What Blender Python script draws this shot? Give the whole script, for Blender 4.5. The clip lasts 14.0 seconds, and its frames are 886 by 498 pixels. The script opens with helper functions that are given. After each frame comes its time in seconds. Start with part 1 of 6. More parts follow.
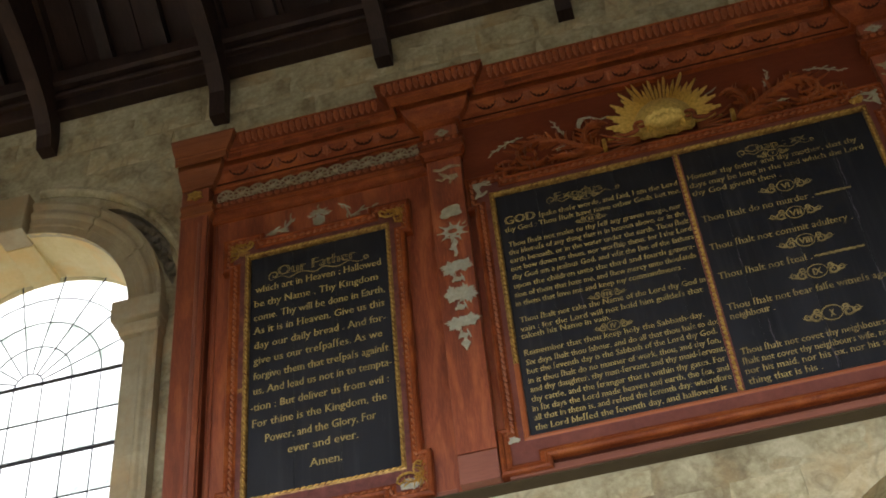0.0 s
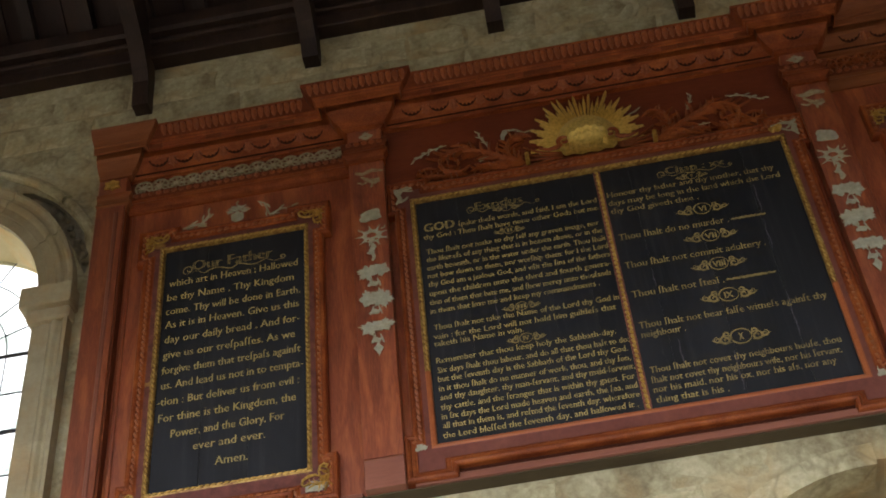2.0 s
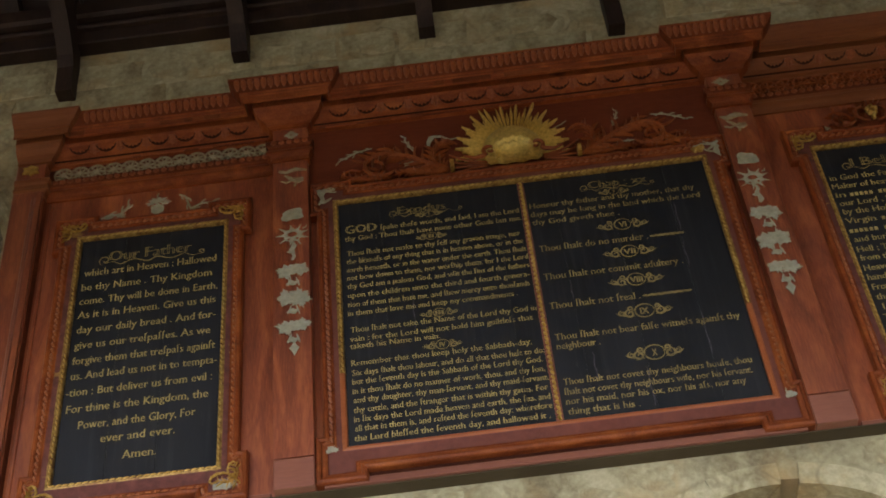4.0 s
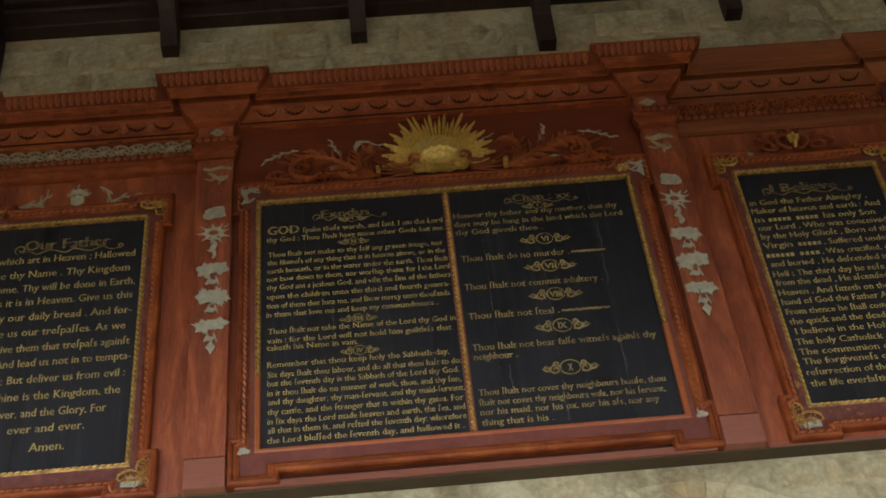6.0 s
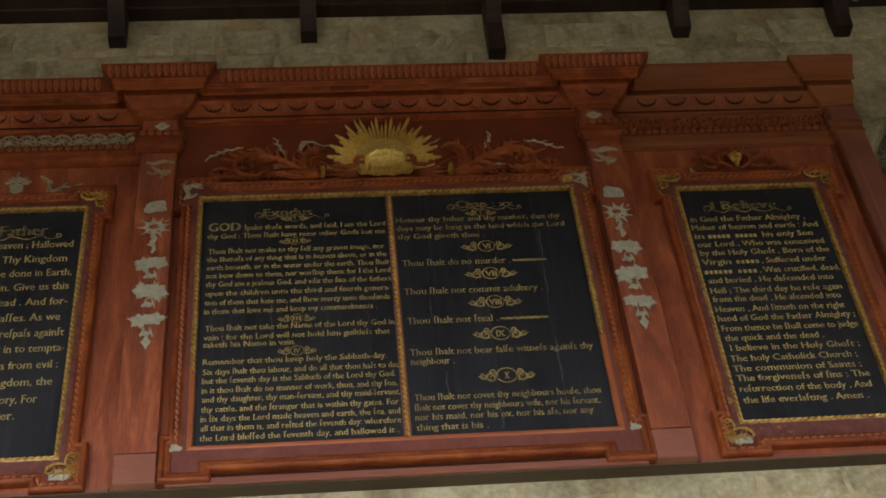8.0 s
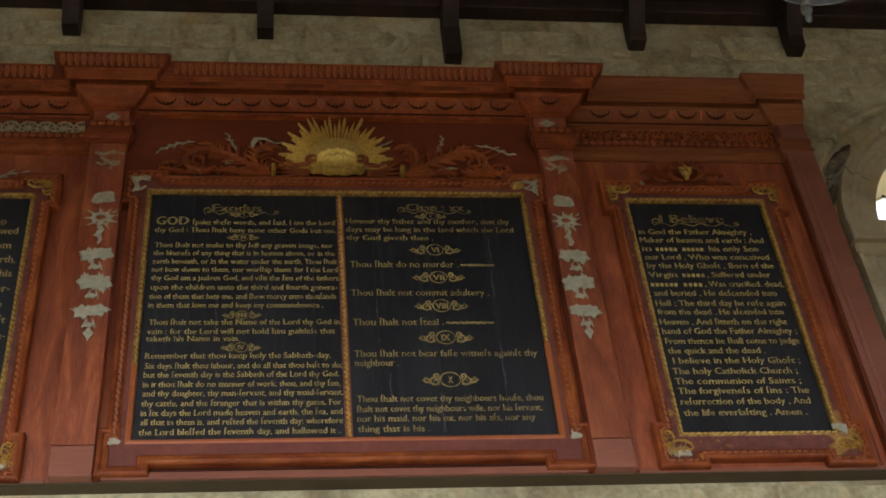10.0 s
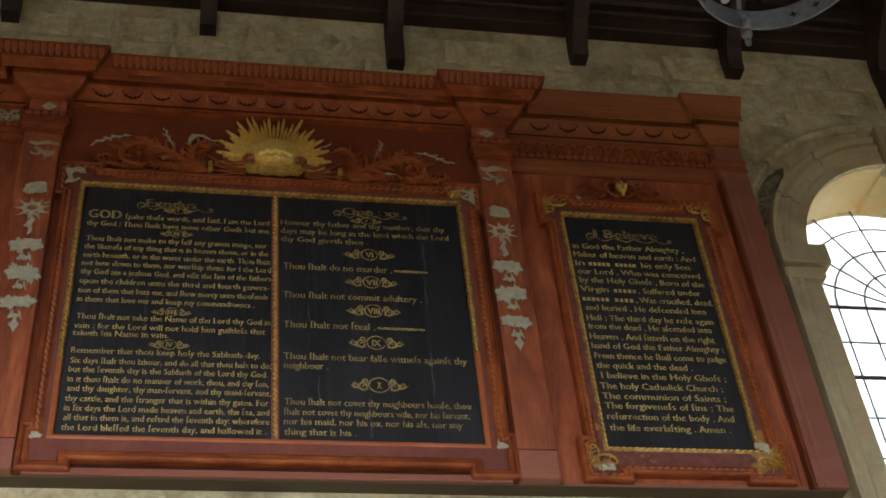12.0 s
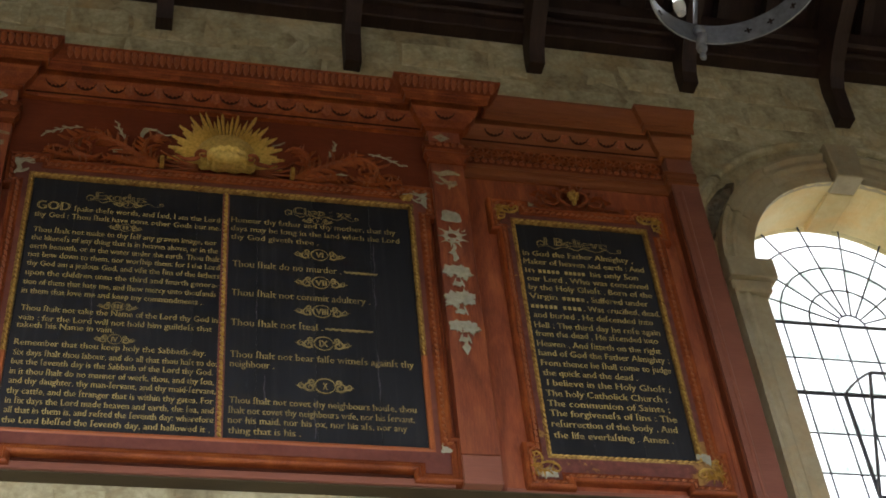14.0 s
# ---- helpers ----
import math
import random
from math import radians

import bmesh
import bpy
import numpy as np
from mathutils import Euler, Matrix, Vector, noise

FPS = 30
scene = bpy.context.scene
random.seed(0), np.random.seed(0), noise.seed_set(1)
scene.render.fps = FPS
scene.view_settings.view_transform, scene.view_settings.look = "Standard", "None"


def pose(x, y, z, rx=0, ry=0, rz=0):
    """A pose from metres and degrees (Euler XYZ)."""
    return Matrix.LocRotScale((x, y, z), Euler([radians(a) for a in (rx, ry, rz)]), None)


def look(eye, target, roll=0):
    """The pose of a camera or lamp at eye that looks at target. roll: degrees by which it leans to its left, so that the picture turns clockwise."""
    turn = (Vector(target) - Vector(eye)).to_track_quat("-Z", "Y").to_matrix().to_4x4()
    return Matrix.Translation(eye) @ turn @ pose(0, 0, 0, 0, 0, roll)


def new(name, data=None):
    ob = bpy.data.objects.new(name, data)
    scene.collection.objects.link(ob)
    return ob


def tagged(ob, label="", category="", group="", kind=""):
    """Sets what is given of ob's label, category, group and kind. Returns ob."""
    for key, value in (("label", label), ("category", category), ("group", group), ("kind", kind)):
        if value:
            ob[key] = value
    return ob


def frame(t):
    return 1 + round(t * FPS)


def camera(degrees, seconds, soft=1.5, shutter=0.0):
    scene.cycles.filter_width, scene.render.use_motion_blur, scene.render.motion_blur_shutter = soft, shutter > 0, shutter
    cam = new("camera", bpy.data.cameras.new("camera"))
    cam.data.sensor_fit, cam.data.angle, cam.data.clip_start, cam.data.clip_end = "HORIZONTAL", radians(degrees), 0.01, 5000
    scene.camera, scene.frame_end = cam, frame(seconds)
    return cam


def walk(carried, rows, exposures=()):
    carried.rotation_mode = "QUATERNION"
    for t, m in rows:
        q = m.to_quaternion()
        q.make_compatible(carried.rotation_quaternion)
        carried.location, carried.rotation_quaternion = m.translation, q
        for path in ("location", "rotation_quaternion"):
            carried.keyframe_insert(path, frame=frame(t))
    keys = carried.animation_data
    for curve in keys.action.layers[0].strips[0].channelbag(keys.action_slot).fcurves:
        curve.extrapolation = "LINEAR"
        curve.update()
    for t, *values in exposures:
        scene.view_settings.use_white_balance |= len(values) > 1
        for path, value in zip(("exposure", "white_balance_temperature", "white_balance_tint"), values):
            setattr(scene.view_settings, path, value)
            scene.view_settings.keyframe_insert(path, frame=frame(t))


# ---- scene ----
# The camera stands still on the nave floor and pans across the board.
cam = camera(35.77, 14.0, soft=1.8)
EYE = Vector((-0.353, -5.068, 1.6))
PAN = [  # seconds, yaw, pitch, lean
    (0.0, 10.032, 42.589, -6.203),
    (0.5, 8.832, 42.573, -6.223),
    (1.0, 7.637, 42.547, -6.251),
    (1.5, 6.571, 42.527, -6.236),
    (2.0, 5.379, 42.464, -6.214),
    (2.5, 4.280, 42.407, -6.195),
    (3.0, 3.219, 42.340, -6.272),
    (5.5, -2.534, 42.238, -6.626),
    (6.0, -3.503, 42.234, -6.686),
    (6.5, -4.387, 42.223, -6.703),
    (7.0, -5.293, 42.210, -6.737),
    (7.5, -6.042, 42.184, -6.721),
    (8.0, -6.800, 42.147, -6.592),
    (10.5, -10.553, 42.021, -6.296),
    (11.0, -11.505, 42.017, -6.310),
    (11.5, -12.427, 42.024, -6.272),
    (12.0, -13.388, 42.017, -6.314),
    (12.5, -14.155, 42.009, -6.427),
    (13.0, -14.876, 41.982, -6.438),
    (13.5, -15.507, 41.960, -6.402),
    (14.0, -16.167, 41.935, -6.329),
]


def aim(yaw, pitch, lean):
    cy, cp = radians(yaw), radians(pitch)
    way = Vector((-math.sin(cy) * math.cos(cp), math.cos(cy) * math.cos(cp), math.sin(cp)))
    return look(EYE, EYE + way, lean)


walk(cam, [(t, aim(*turn)) for t, *turn in PAN])

from mathutils import geometry

# ---- sky and light ----
world = bpy.data.worlds.new("sky")
scene.world = world
world.use_nodes = True
wn = world.node_tree
sky = wn.nodes.new("ShaderNodeTexSky")
sky.sky_type, sky.sun_disc, sky.sun_elevation, sky.sun_rotation = "NISHITA", False, radians(48), radians(200)
wn.links.new(sky.outputs[0], wn.nodes["Background"].inputs[0])
wn.nodes["Background"].inputs[1].default_value = 0.1


def window_light(name, place, target, wide, high, watts, colour):
    data = bpy.data.lights.new(name, "AREA")
    data.shape, data.size, data.size_y, data.energy, data.color = "RECTANGLE", wide, high, watts, colour
    ob = new(name, data)
    ob.matrix_basis = look(place, target)
    return ob


DAY = (0.93, 1.0, 1.13)
for wx, watts, upper in ((-5.6, 540, 9.0), (-1.9, 285, 5.0), (1.9, 90, 5.0), (5.6, 245, 6.0)):
    window_light("window_daylight", (wx, -9.05, 3.75), (wx, 0, 3.75), 1.6, 2.9, watts, DAY)
    # added upper lamp, unseen, to fill the top of the board
    window_light("clerestory_daylight", (wx, -6.34, 7.2), (wx, 0, 7.0), 1.5, 1.4, upper, DAY)
sun_data = bpy.data.lights.new("sun", "SUN")
sun_data.energy, sun_data.angle, sun_data.color = 1.0, radians(12), (1.0, 0.97, 0.92)
new("sun", sun_data).matrix_basis = look((0, 0, 0), (0.0, math.cos(radians(48)), -math.sin(radians(48))))
scene.view_settings.exposure = 1.45


# ---- materials ----
def material(name, build):
    m = bpy.data.materials.new(name)
    m.use_nodes = True
    nt = m.node_tree
    build(nt, nt.nodes["Principled BSDF"])
    return m


def node(nt, kind, **values):
    n = nt.nodes.new(kind)
    for key, value in values.items():
        n.inputs[key].default_value = value
    return n


def coords(nt, scale, turn=(0, 0, 0)):
    tc, mp = nt.nodes.new("ShaderNodeTexCoord"), nt.nodes.new("ShaderNodeMapping")
    mp.inputs["Scale"].default_value = scale
    mp.inputs["Rotation"].default_value = turn
    nt.links.new(tc.outputs["Object"], mp.inputs["Vector"])
    return mp.outputs["Vector"]


def noise_of(nt, vector, scale, detail=6, rough=0.55, distortion=0.0):
    n = node(nt, "ShaderNodeTexNoise", Scale=scale, Detail=detail, Roughness=rough, Distortion=distortion)
    nt.links.new(vector, n.inputs["Vector"])
    return n.outputs["Fac"]


def ramp(nt, fac, stops):
    r = nt.nodes.new("ShaderNodeValToRGB")
    while len(r.color_ramp.elements) < len(stops):
        r.color_ramp.elements.new(0.5)
    for e, (at, c) in zip(r.color_ramp.elements, stops):
        e.position, e.color = at, (*c, 1)
    nt.links.new(fac, r.inputs["Fac"])
    return r.outputs["Color"]


def mixed(nt, fac, a, b, way="MIX"):
    n = nt.nodes.new("ShaderNodeMix")
    n.data_type, n.blend_type = "RGBA", way
    for socket, value in ((n.inputs["Factor"], fac), (n.inputs[6], a), (n.inputs[7], b)):
        if isinstance(value, (int, float)):
            socket.default_value = value
        elif isinstance(value, tuple):
            socket.default_value = (*value, 1)
        else:
            nt.links.new(value, socket)
    return n.outputs[2]


def bump(nt, p, height, strength, distance):
    b = node(nt, "ShaderNodeBump", Strength=strength, Distance=distance)
    nt.links.new(height, b.inputs["Height"])
    nt.links.new(b.outputs["Normal"], p.inputs["Normal"])


def per_piece(nt, colour, low, high):
    info, mr, mul = nt.nodes.new("ShaderNodeObjectInfo"), nt.nodes.new("ShaderNodeMapRange"), nt.nodes.new("ShaderNodeVectorMath")
    mr.inputs["To Min"].default_value, mr.inputs["To Max"].default_value = low, high
    mul.operation = "SCALE"
    nt.links.new(info.outputs["Random"], mr.inputs["Value"])
    nt.links.new(colour, mul.inputs[0])
    nt.links.new(mr.outputs[0], mul.inputs["Scale"])
    return mul.outputs[0]


def wood(name, stretch, dark, mid, light, rough=0.42, flame=1.0, shine=0.5, blotch=0.4, vary=(0.88, 1.1)):
    """Grained timber: broad figure, fine pores along the stretch, and faint darker stains."""
    def build(nt, p):
        v = coords(nt, stretch)
        big = noise_of(nt, v, 1.6, 4, 0.55, 1.4 * flame)
        fine = noise_of(nt, coords(nt, tuple(s * (9 if s > 1.5 else 3) for s in stretch)), 6, 6, 0.7, 0.3)
        col = ramp(nt, big, [(0.3, dark), (0.5, mid), (0.72, light)])
        col = mixed(nt, 0.42, col, ramp(nt, fine, [(0.32, dark), (0.5, mid), (0.7, light)]), "MIX")
        stain = noise_of(nt, coords(nt, (1, 1, 0.6)), 2.4, 6, 0.65)
        col = mixed(nt, ramp(nt, stain, [(0.5, (0, 0, 0)), (0.74, (blotch,) * 3)]), col, dark)
        chip = noise_of(nt, coords(nt, (1, 1, 1)), 26, 7, 0.75)
        col = mixed(nt, ramp(nt, chip, [(0.66, (0, 0, 0)), (0.74, (0.35, 0.35, 0.35))]), col, light)
        nt.links.new(per_piece(nt, col, *vary), p.inputs["Base Color"])
        nt.links.new(ramp(nt, stain, [(0.3, (rough - 0.08,) * 3), (0.8, (rough + 0.15,) * 3)]), p.inputs["Roughness"])
        p.inputs["Specular IOR Level"].default_value = shine
        bump(nt, p, fine, 0.14, 0.004)
    return material(name, build)


MAHOGANY = wood("grained_mahogany", (4.2, 4.2, 0.9), (0.11, 0.022, 0.009), (0.275, 0.062, 0.023), (0.53, 0.16, 0.052), 0.37, 1.2, 0.8)
FRIEZE = wood("dark_plain_mahogany", (0.9, 3.0, 3.0), (0.115, 0.022, 0.008), (0.16, 0.033, 0.012), (0.215, 0.05, 0.018), 0.5, 0.6, 0.25, 0.3)
MOULDING = wood("moulding_mahogany", (2.6, 3.0, 3.0), (0.085, 0.016, 0.006), (0.235, 0.052, 0.014), (0.46, 0.135, 0.032), 0.5, 0.7, 0.2)
RED_PAINT = wood("red_brown_paint", (0.7, 2.4, 2.4), (0.19, 0.062, 0.038), (0.26, 0.09, 0.056), (0.33, 0.125, 0.08), 0.38, 0.4)
PLAIN_CROWN = wood("plain_brown_moulding", (0.5, 3.0, 3.0), (0.16, 0.044, 0.015), (0.225, 0.068, 0.021), (0.29, 0.098, 0.03), 0.55, 0.4, 0.25)
ORANGE_PAINT = wood("orange_brown_paint", (0.7, 2.0, 2.0), (0.26, 0.07, 0.022), (0.34, 0.1, 0.033), (0.42, 0.135, 0.045), 0.42, 0.4, 0.35)
CARVED = wood("carved_mahogany", (2, 2, 2), (0.14, 0.03, 0.01), (0.3, 0.076, 0.02), (0.5, 0.155, 0.04), 0.42, 1.0, 0.35)
VENEER = wood("crossbanded_veneer", (1.5, 3.0, 5.0), (0.12, 0.024, 0.009), (0.25, 0.058, 0.019), (0.46, 0.14, 0.042), 0.5, 0.6, 0.2, 0.3, (0.6, 1.25))
# near-black wood that stands in for shade in creases and undercuts
SHADE_WOOD = wood("shade_dark_wood", (2, 2, 2), (0.035, 0.009, 0.005), (0.05, 0.013, 0.006), (0.075, 0.02, 0.009), 0.75, 1.0, 0.1)
# dark ground wood, used as well where shade is coloured in
GROUND_SHADE = wood("dark_ground_and_shade", (2, 2, 2), (0.09, 0.02, 0.008), (0.15, 0.036, 0.013), (0.22, 0.056, 0.019), 0.7, 1.0, 0.15)
SOFFIT_WOOD = wood("bare_oak_underside", (0.6, 2, 2), (0.045, 0.03, 0.013), (0.065, 0.045, 0.02), (0.085, 0.06, 0.028), 0.7)
OAK = wood("old_dark_oak", (2.4, 0.8, 0.8), (0.012, 0.006, 0.004), (0.032, 0.016, 0.011), (0.068, 0.035, 0.023), 0.6, 1.0, 0.3)
OAK_BOARD = wood("dark_roof_board", (2.4, 0.5, 0.5), (0.012, 0.006, 0.004), (0.03, 0.014, 0.01), (0.054, 0.026, 0.018), 0.7, 1.0, 0.3)


def gilt(nt, p):
    wear = noise_of(nt, coords(nt, (1, 1, 1)), 48, 6, 0.65)
    lost = noise_of(nt, coords(nt, (1, 1, 1)), 11, 5, 0.7)
    col = ramp(nt, wear, [(0.3, (0.34, 0.18, 0.035)), (0.5, (0.58, 0.36, 0.085)), (0.72, (0.78, 0.54, 0.17))])
    col = mixed(nt, ramp(nt, lost, [(0.58, (0, 0, 0)), (0.7, (0.7, 0.7, 0.7))]), col, (0.16, 0.06, 0.02))
    nt.links.new(col, p.inputs["Base Color"])
    nt.links.new(ramp(nt, wear, [(0.3, (0.55,) * 3), (0.7, (0.34,) * 3)]), p.inputs["Roughness"])
    p.inputs["Metallic"].default_value = 0.55
    bump(nt, p, wear, 0.2, 0.003)


GILT = material("worn_gilding", gilt)


def frame_ground(nt, p):
    """Purple-brown bole with what is left of its gilding."""
    v = coords(nt, (1, 1, 1))
    n = noise_of(nt, v, 20, 6, 0.65)
    left = noise_of(nt, v, 3.6, 7, 0.7, 0.6)
    col = ramp(nt, n, [(0.3, (0.1, 0.028, 0.02)), (0.52, (0.155, 0.045, 0.034)), (0.75, (0.23, 0.075, 0.052))])
    col = mixed(nt, ramp(nt, left, [(0.595, (0, 0, 0)), (0.62, (0.8, 0.8, 0.8))]), col, ramp(nt, n, [(0.35, (0.28, 0.13, 0.03)), (0.65, (0.5, 0.29, 0.07))]))
    nt.links.new(col, p.inputs["Base Color"])
    p.inputs["Roughness"].default_value = 0.48
    bump(nt, p, left, 0.2, 0.002)


FRAME_GROUND = material("worn_bole_and_gilding", frame_ground)
BOLE = wood("purple_brown_frame_paint", (1.2, 2.4, 1.2), (0.13, 0.036, 0.026), (0.2, 0.06, 0.042), (0.29, 0.095, 0.06), 0.42, 0.5, 0.4)


def fillet_gilt(nt, p):
    """Rubbed leaf on a small moulding: dull gold, much of it gone down to the bole."""
    v = coords(nt, (1, 1, 1))
    wear = noise_of(nt, v, 42, 6, 0.7)
    lost = noise_of(nt, v, 7, 6, 0.7)
    col = ramp(nt, wear, [(0.32, (0.13, 0.06, 0.018)), (0.5, (0.36, 0.21, 0.05)), (0.72, (0.6, 0.4, 0.12))])
    col = mixed(nt, ramp(nt, lost, [(0.5, (0, 0, 0)), (0.64, (0.75, 0.75, 0.75))]), col, (0.15, 0.052, 0.02))
    nt.links.new(col, p.inputs["Base Color"])
    nt.links.new(ramp(nt, wear, [(0.3, (0.6,) * 3), (0.7, (0.36,) * 3)]), p.inputs["Roughness"])
    p.inputs["Metallic"].default_value = 0.45
    bump(nt, p, wear, 0.3, 0.003)


FILLET_GILT = material("rubbed_fillet_gilding", fillet_gilt)


def bright_gilt(nt, p):
    wear = noise_of(nt, coords(nt, (1, 1, 1)), 60, 6, 0.6)
    nt.links.new(ramp(nt, wear, [(0.3, (0.56, 0.37, 0.08)), (0.55, (0.84, 0.6, 0.16)), (0.75, (0.94, 0.72, 0.24))]), p.inputs["Base Color"])
    nt.links.new(ramp(nt, wear, [(0.3, (0.5,) * 3), (0.7, (0.34,) * 3)]), p.inputs["Roughness"])
    p.inputs["Metallic"].default_value = 0.35
    bump(nt, p, wear, 0.15, 0.003)


SUN_GILT = material("bright_gilding", bright_gilt)


def lettering(nt, p):
    wear = noise_of(nt, coords(nt, (1, 1, 1)), 9, 7, 0.7)
    col = ramp(nt, wear, [(0.3, (0.14, 0.098, 0.036)), (0.44, (0.45, 0.33, 0.112)), (0.68, (0.61, 0.45, 0.16))])
    rub = noise_of(nt, coords(nt, (11, 11, 1.3)), 1.0, 5, 0.65)
    nt.links.new(mixed(nt, ramp(nt, rub, [(0.56, (0, 0, 0)), (0.68, (0.85, 0.85, 0.85))]), col, (0.05, 0.043, 0.032)), p.inputs["Base Color"])
    p.inputs["Roughness"].default_value = 0.5


LETTER = material("gold_paint_lettering", lettering)


def dim_lettering(nt, p):
    wear = noise_of(nt, coords(nt, (1, 1, 1)), 24, 7, 0.7)
    nt.links.new(ramp(nt, wear, [(0.33, (0.08, 0.06, 0.028)), (0.48, (0.29, 0.21, 0.075)), (0.7, (0.45, 0.33, 0.12))]), p.inputs["Base Color"])
    p.inputs["Roughness"].default_value = 0.5


DIM_LETTER = material("worn_gold_flourish", dim_lettering)


def worn_lettering(nt, p):
    wear = noise_of(nt, coords(nt, (1, 1, 1)), 10, 7, 0.7)
    col = ramp(nt, wear, [(0.34, (0.07, 0.05, 0.022)), (0.48, (0.34, 0.245, 0.085)), (0.68, (0.5, 0.37, 0.13))])
    rub = noise_of(nt, coords(nt, (14, 14, 1.6)), 1.0, 5, 0.65)
    nt.links.new(mixed(nt, ramp(nt, rub, [(0.58, (0, 0, 0)), (0.7, (0.8, 0.8, 0.8))]), col, (0.05, 0.042, 0.03)), p.inputs["Base Color"])
    p.inputs["Roughness"].default_value = 0.5


WORN_LETTER = material("rubbed_gold_lettering", worn_lettering)


def black(nt, p):
    big = noise_of(nt, coords(nt, (3, 3, 0.7)), 2.3, 6, 0.65, 0.5)
    scuff = noise_of(nt, coords(nt, (9, 9, 1.6)), 3.3, 7, 0.72, 0.3)
    col = ramp(nt, big, [(0.3, (0.006, 0.0062, 0.0075)), (0.7, (0.015, 0.0153, 0.0185))])
    col = mixed(nt, ramp(nt, scuff, [(0.63, (0, 0, 0)), (0.78, (0.55, 0.55, 0.55))]), col, (0.075, 0.07, 0.075))
    streak = noise_of(nt, coords(nt, (22, 22, 0.9)), 1.0, 6, 0.7, 0.2)
    col = mixed(nt, ramp(nt, streak, [(0.52, (0, 0, 0)), (0.74, (0.5, 0.5, 0.5))]), col, (0.042, 0.04, 0.042))
    nt.links.new(per_piece(nt, col, 0.85, 1.15), p.inputs["Base Color"])
    nt.links.new(ramp(nt, big, [(0.3, (0.42,) * 3), (0.75, (0.58,) * 3)]), p.inputs["Roughness"])
    p.inputs["Specular IOR Level"].default_value = 0.55
    bump(nt, p, scuff, 0.08, 0.003)


BLACK = material("black_tablet_paint", black)


def gesso(nt, p):
    n = noise_of(nt, coords(nt, (1, 1, 1)), 30, 6, 0.7)
    nt.links.new(ramp(nt, n, [(0.3, (0.3, 0.28, 0.2)), (0.55, (0.4, 0.375, 0.27)), (0.75, (0.5, 0.47, 0.36))]), p.inputs["Base Color"])
    p.inputs["Roughness"].default_value = 0.9
    bump(nt, p, n, 0.4, 0.003)


GESSO = material("bare_pale_gesso", gesso)


def faded(nt, p):
    n = noise_of(nt, coords(nt, (1, 1, 1)), 22, 6, 0.7)
    nt.links.new(ramp(nt, n, [(0.35, (0.27, 0.16, 0.09)), (0.5, (0.35, 0.28, 0.17)), (0.7, (0.43, 0.38, 0.26))]), p.inputs["Base Color"])
    p.inputs["Roughness"].default_value = 0.85
    bump(nt, p, n, 0.4, 0.003)


FADED = material("faded_stained_gesso", faded)


def node_colour(nt, vector, scale):
    n = node(nt, "ShaderNodeTexNoise", Scale=scale, Detail=4)
    nt.links.new(vector, n.inputs["Vector"])
    return n.outputs["Color"]


def stone_look(name, dark, mid, light, patch=0.5, rough=0.92, cracks=0.0):
    def build(nt, p):
        v = coords(nt, (1, 1, 1))
        big = noise_of(nt, v, 1.9, 6, 0.6, 0.6)
        grain = noise_of(nt, v, 34, 8, 0.7)
        col = ramp(nt, big, [(0.38, dark), (0.48, mid), (0.6, light)])
        col = mixed(nt, 0.35, col, ramp(nt, grain, [(0.36, dark), (0.64, light)]))
        warm = noise_of(nt, v, 3.3, 4, 0.6, 0.4)
        col = mixed(nt, ramp(nt, warm, [(0.48, (0, 0, 0)), (0.68, (0.62, 0.62, 0.62))]), col, (mid[0] * 1.12, mid[1] * 0.86, mid[2] * 0.62))
        spots = noise_of(nt, v, 7.5, 7, 0.7, 0.8)
        col = mixed(nt, ramp(nt, spots, [(0.5, (0, 0, 0)), (0.68, (patch,) * 3)]), col, dark)
        if cracks:  # rubble joints that show through the limewash here and there
            cell = nt.nodes.new("ShaderNodeTexVoronoi")
            cell.feature = "DISTANCE_TO_EDGE"
            cell.inputs["Scale"].default_value = 4.2
            bend = mixed(nt, 0.16, v, node_colour(nt, v, 5.0), "ADD")
            nt.links.new(bend, cell.inputs["Vector"])
            line = ramp(nt, cell.outputs["Distance"], [(0.0, (1, 1, 1)), (0.06, (0, 0, 0))])
            where = ramp(nt, noise_of(nt, v, 2.7, 5, 0.6), [(0.46, (0, 0, 0)), (0.62, (cracks,) * 3)])
            col = mixed(nt, mixed(nt, 1.0, line, where, "MULTIPLY"), col, (0.12, 0.085, 0.045))
        nt.links.new(per_piece(nt, col, 0.9, 1.08), p.inputs["Base Color"])
        p.inputs["Roughness"].default_value = rough
        bump(nt, p, mixed(nt, 0.5, grain, spots), 0.7, 0.02)
    return material(name, build)


PLASTER = stone_look("limewashed_mortar", (0.2, 0.155, 0.08), (0.42, 0.365, 0.21), (0.59, 0.525, 0.33), 0.6, 0.92, 0.35)
STONE = stone_look("limewashed_stone", (0.22, 0.17, 0.085), (0.45, 0.395, 0.23), (0.63, 0.565, 0.36), 0.6, 0.92, 0.4)
DRESSED = stone_look("dressed_window_stone", (0.3, 0.24, 0.14), (0.38, 0.315, 0.19), (0.45, 0.38, 0.24), 0.35, 0.8)
RUBBLE = stone_look("dark_rubble_core", (0.13, 0.11, 0.08), (0.26, 0.225, 0.155), (0.38, 0.33, 0.23), 0.6)
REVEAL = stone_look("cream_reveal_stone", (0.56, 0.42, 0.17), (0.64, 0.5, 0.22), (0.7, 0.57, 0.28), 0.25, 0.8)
FLOOR_STONE = stone_look("worn_stone_floor", (0.13, 0.115, 0.095), (0.18, 0.165, 0.14), (0.23, 0.21, 0.18))


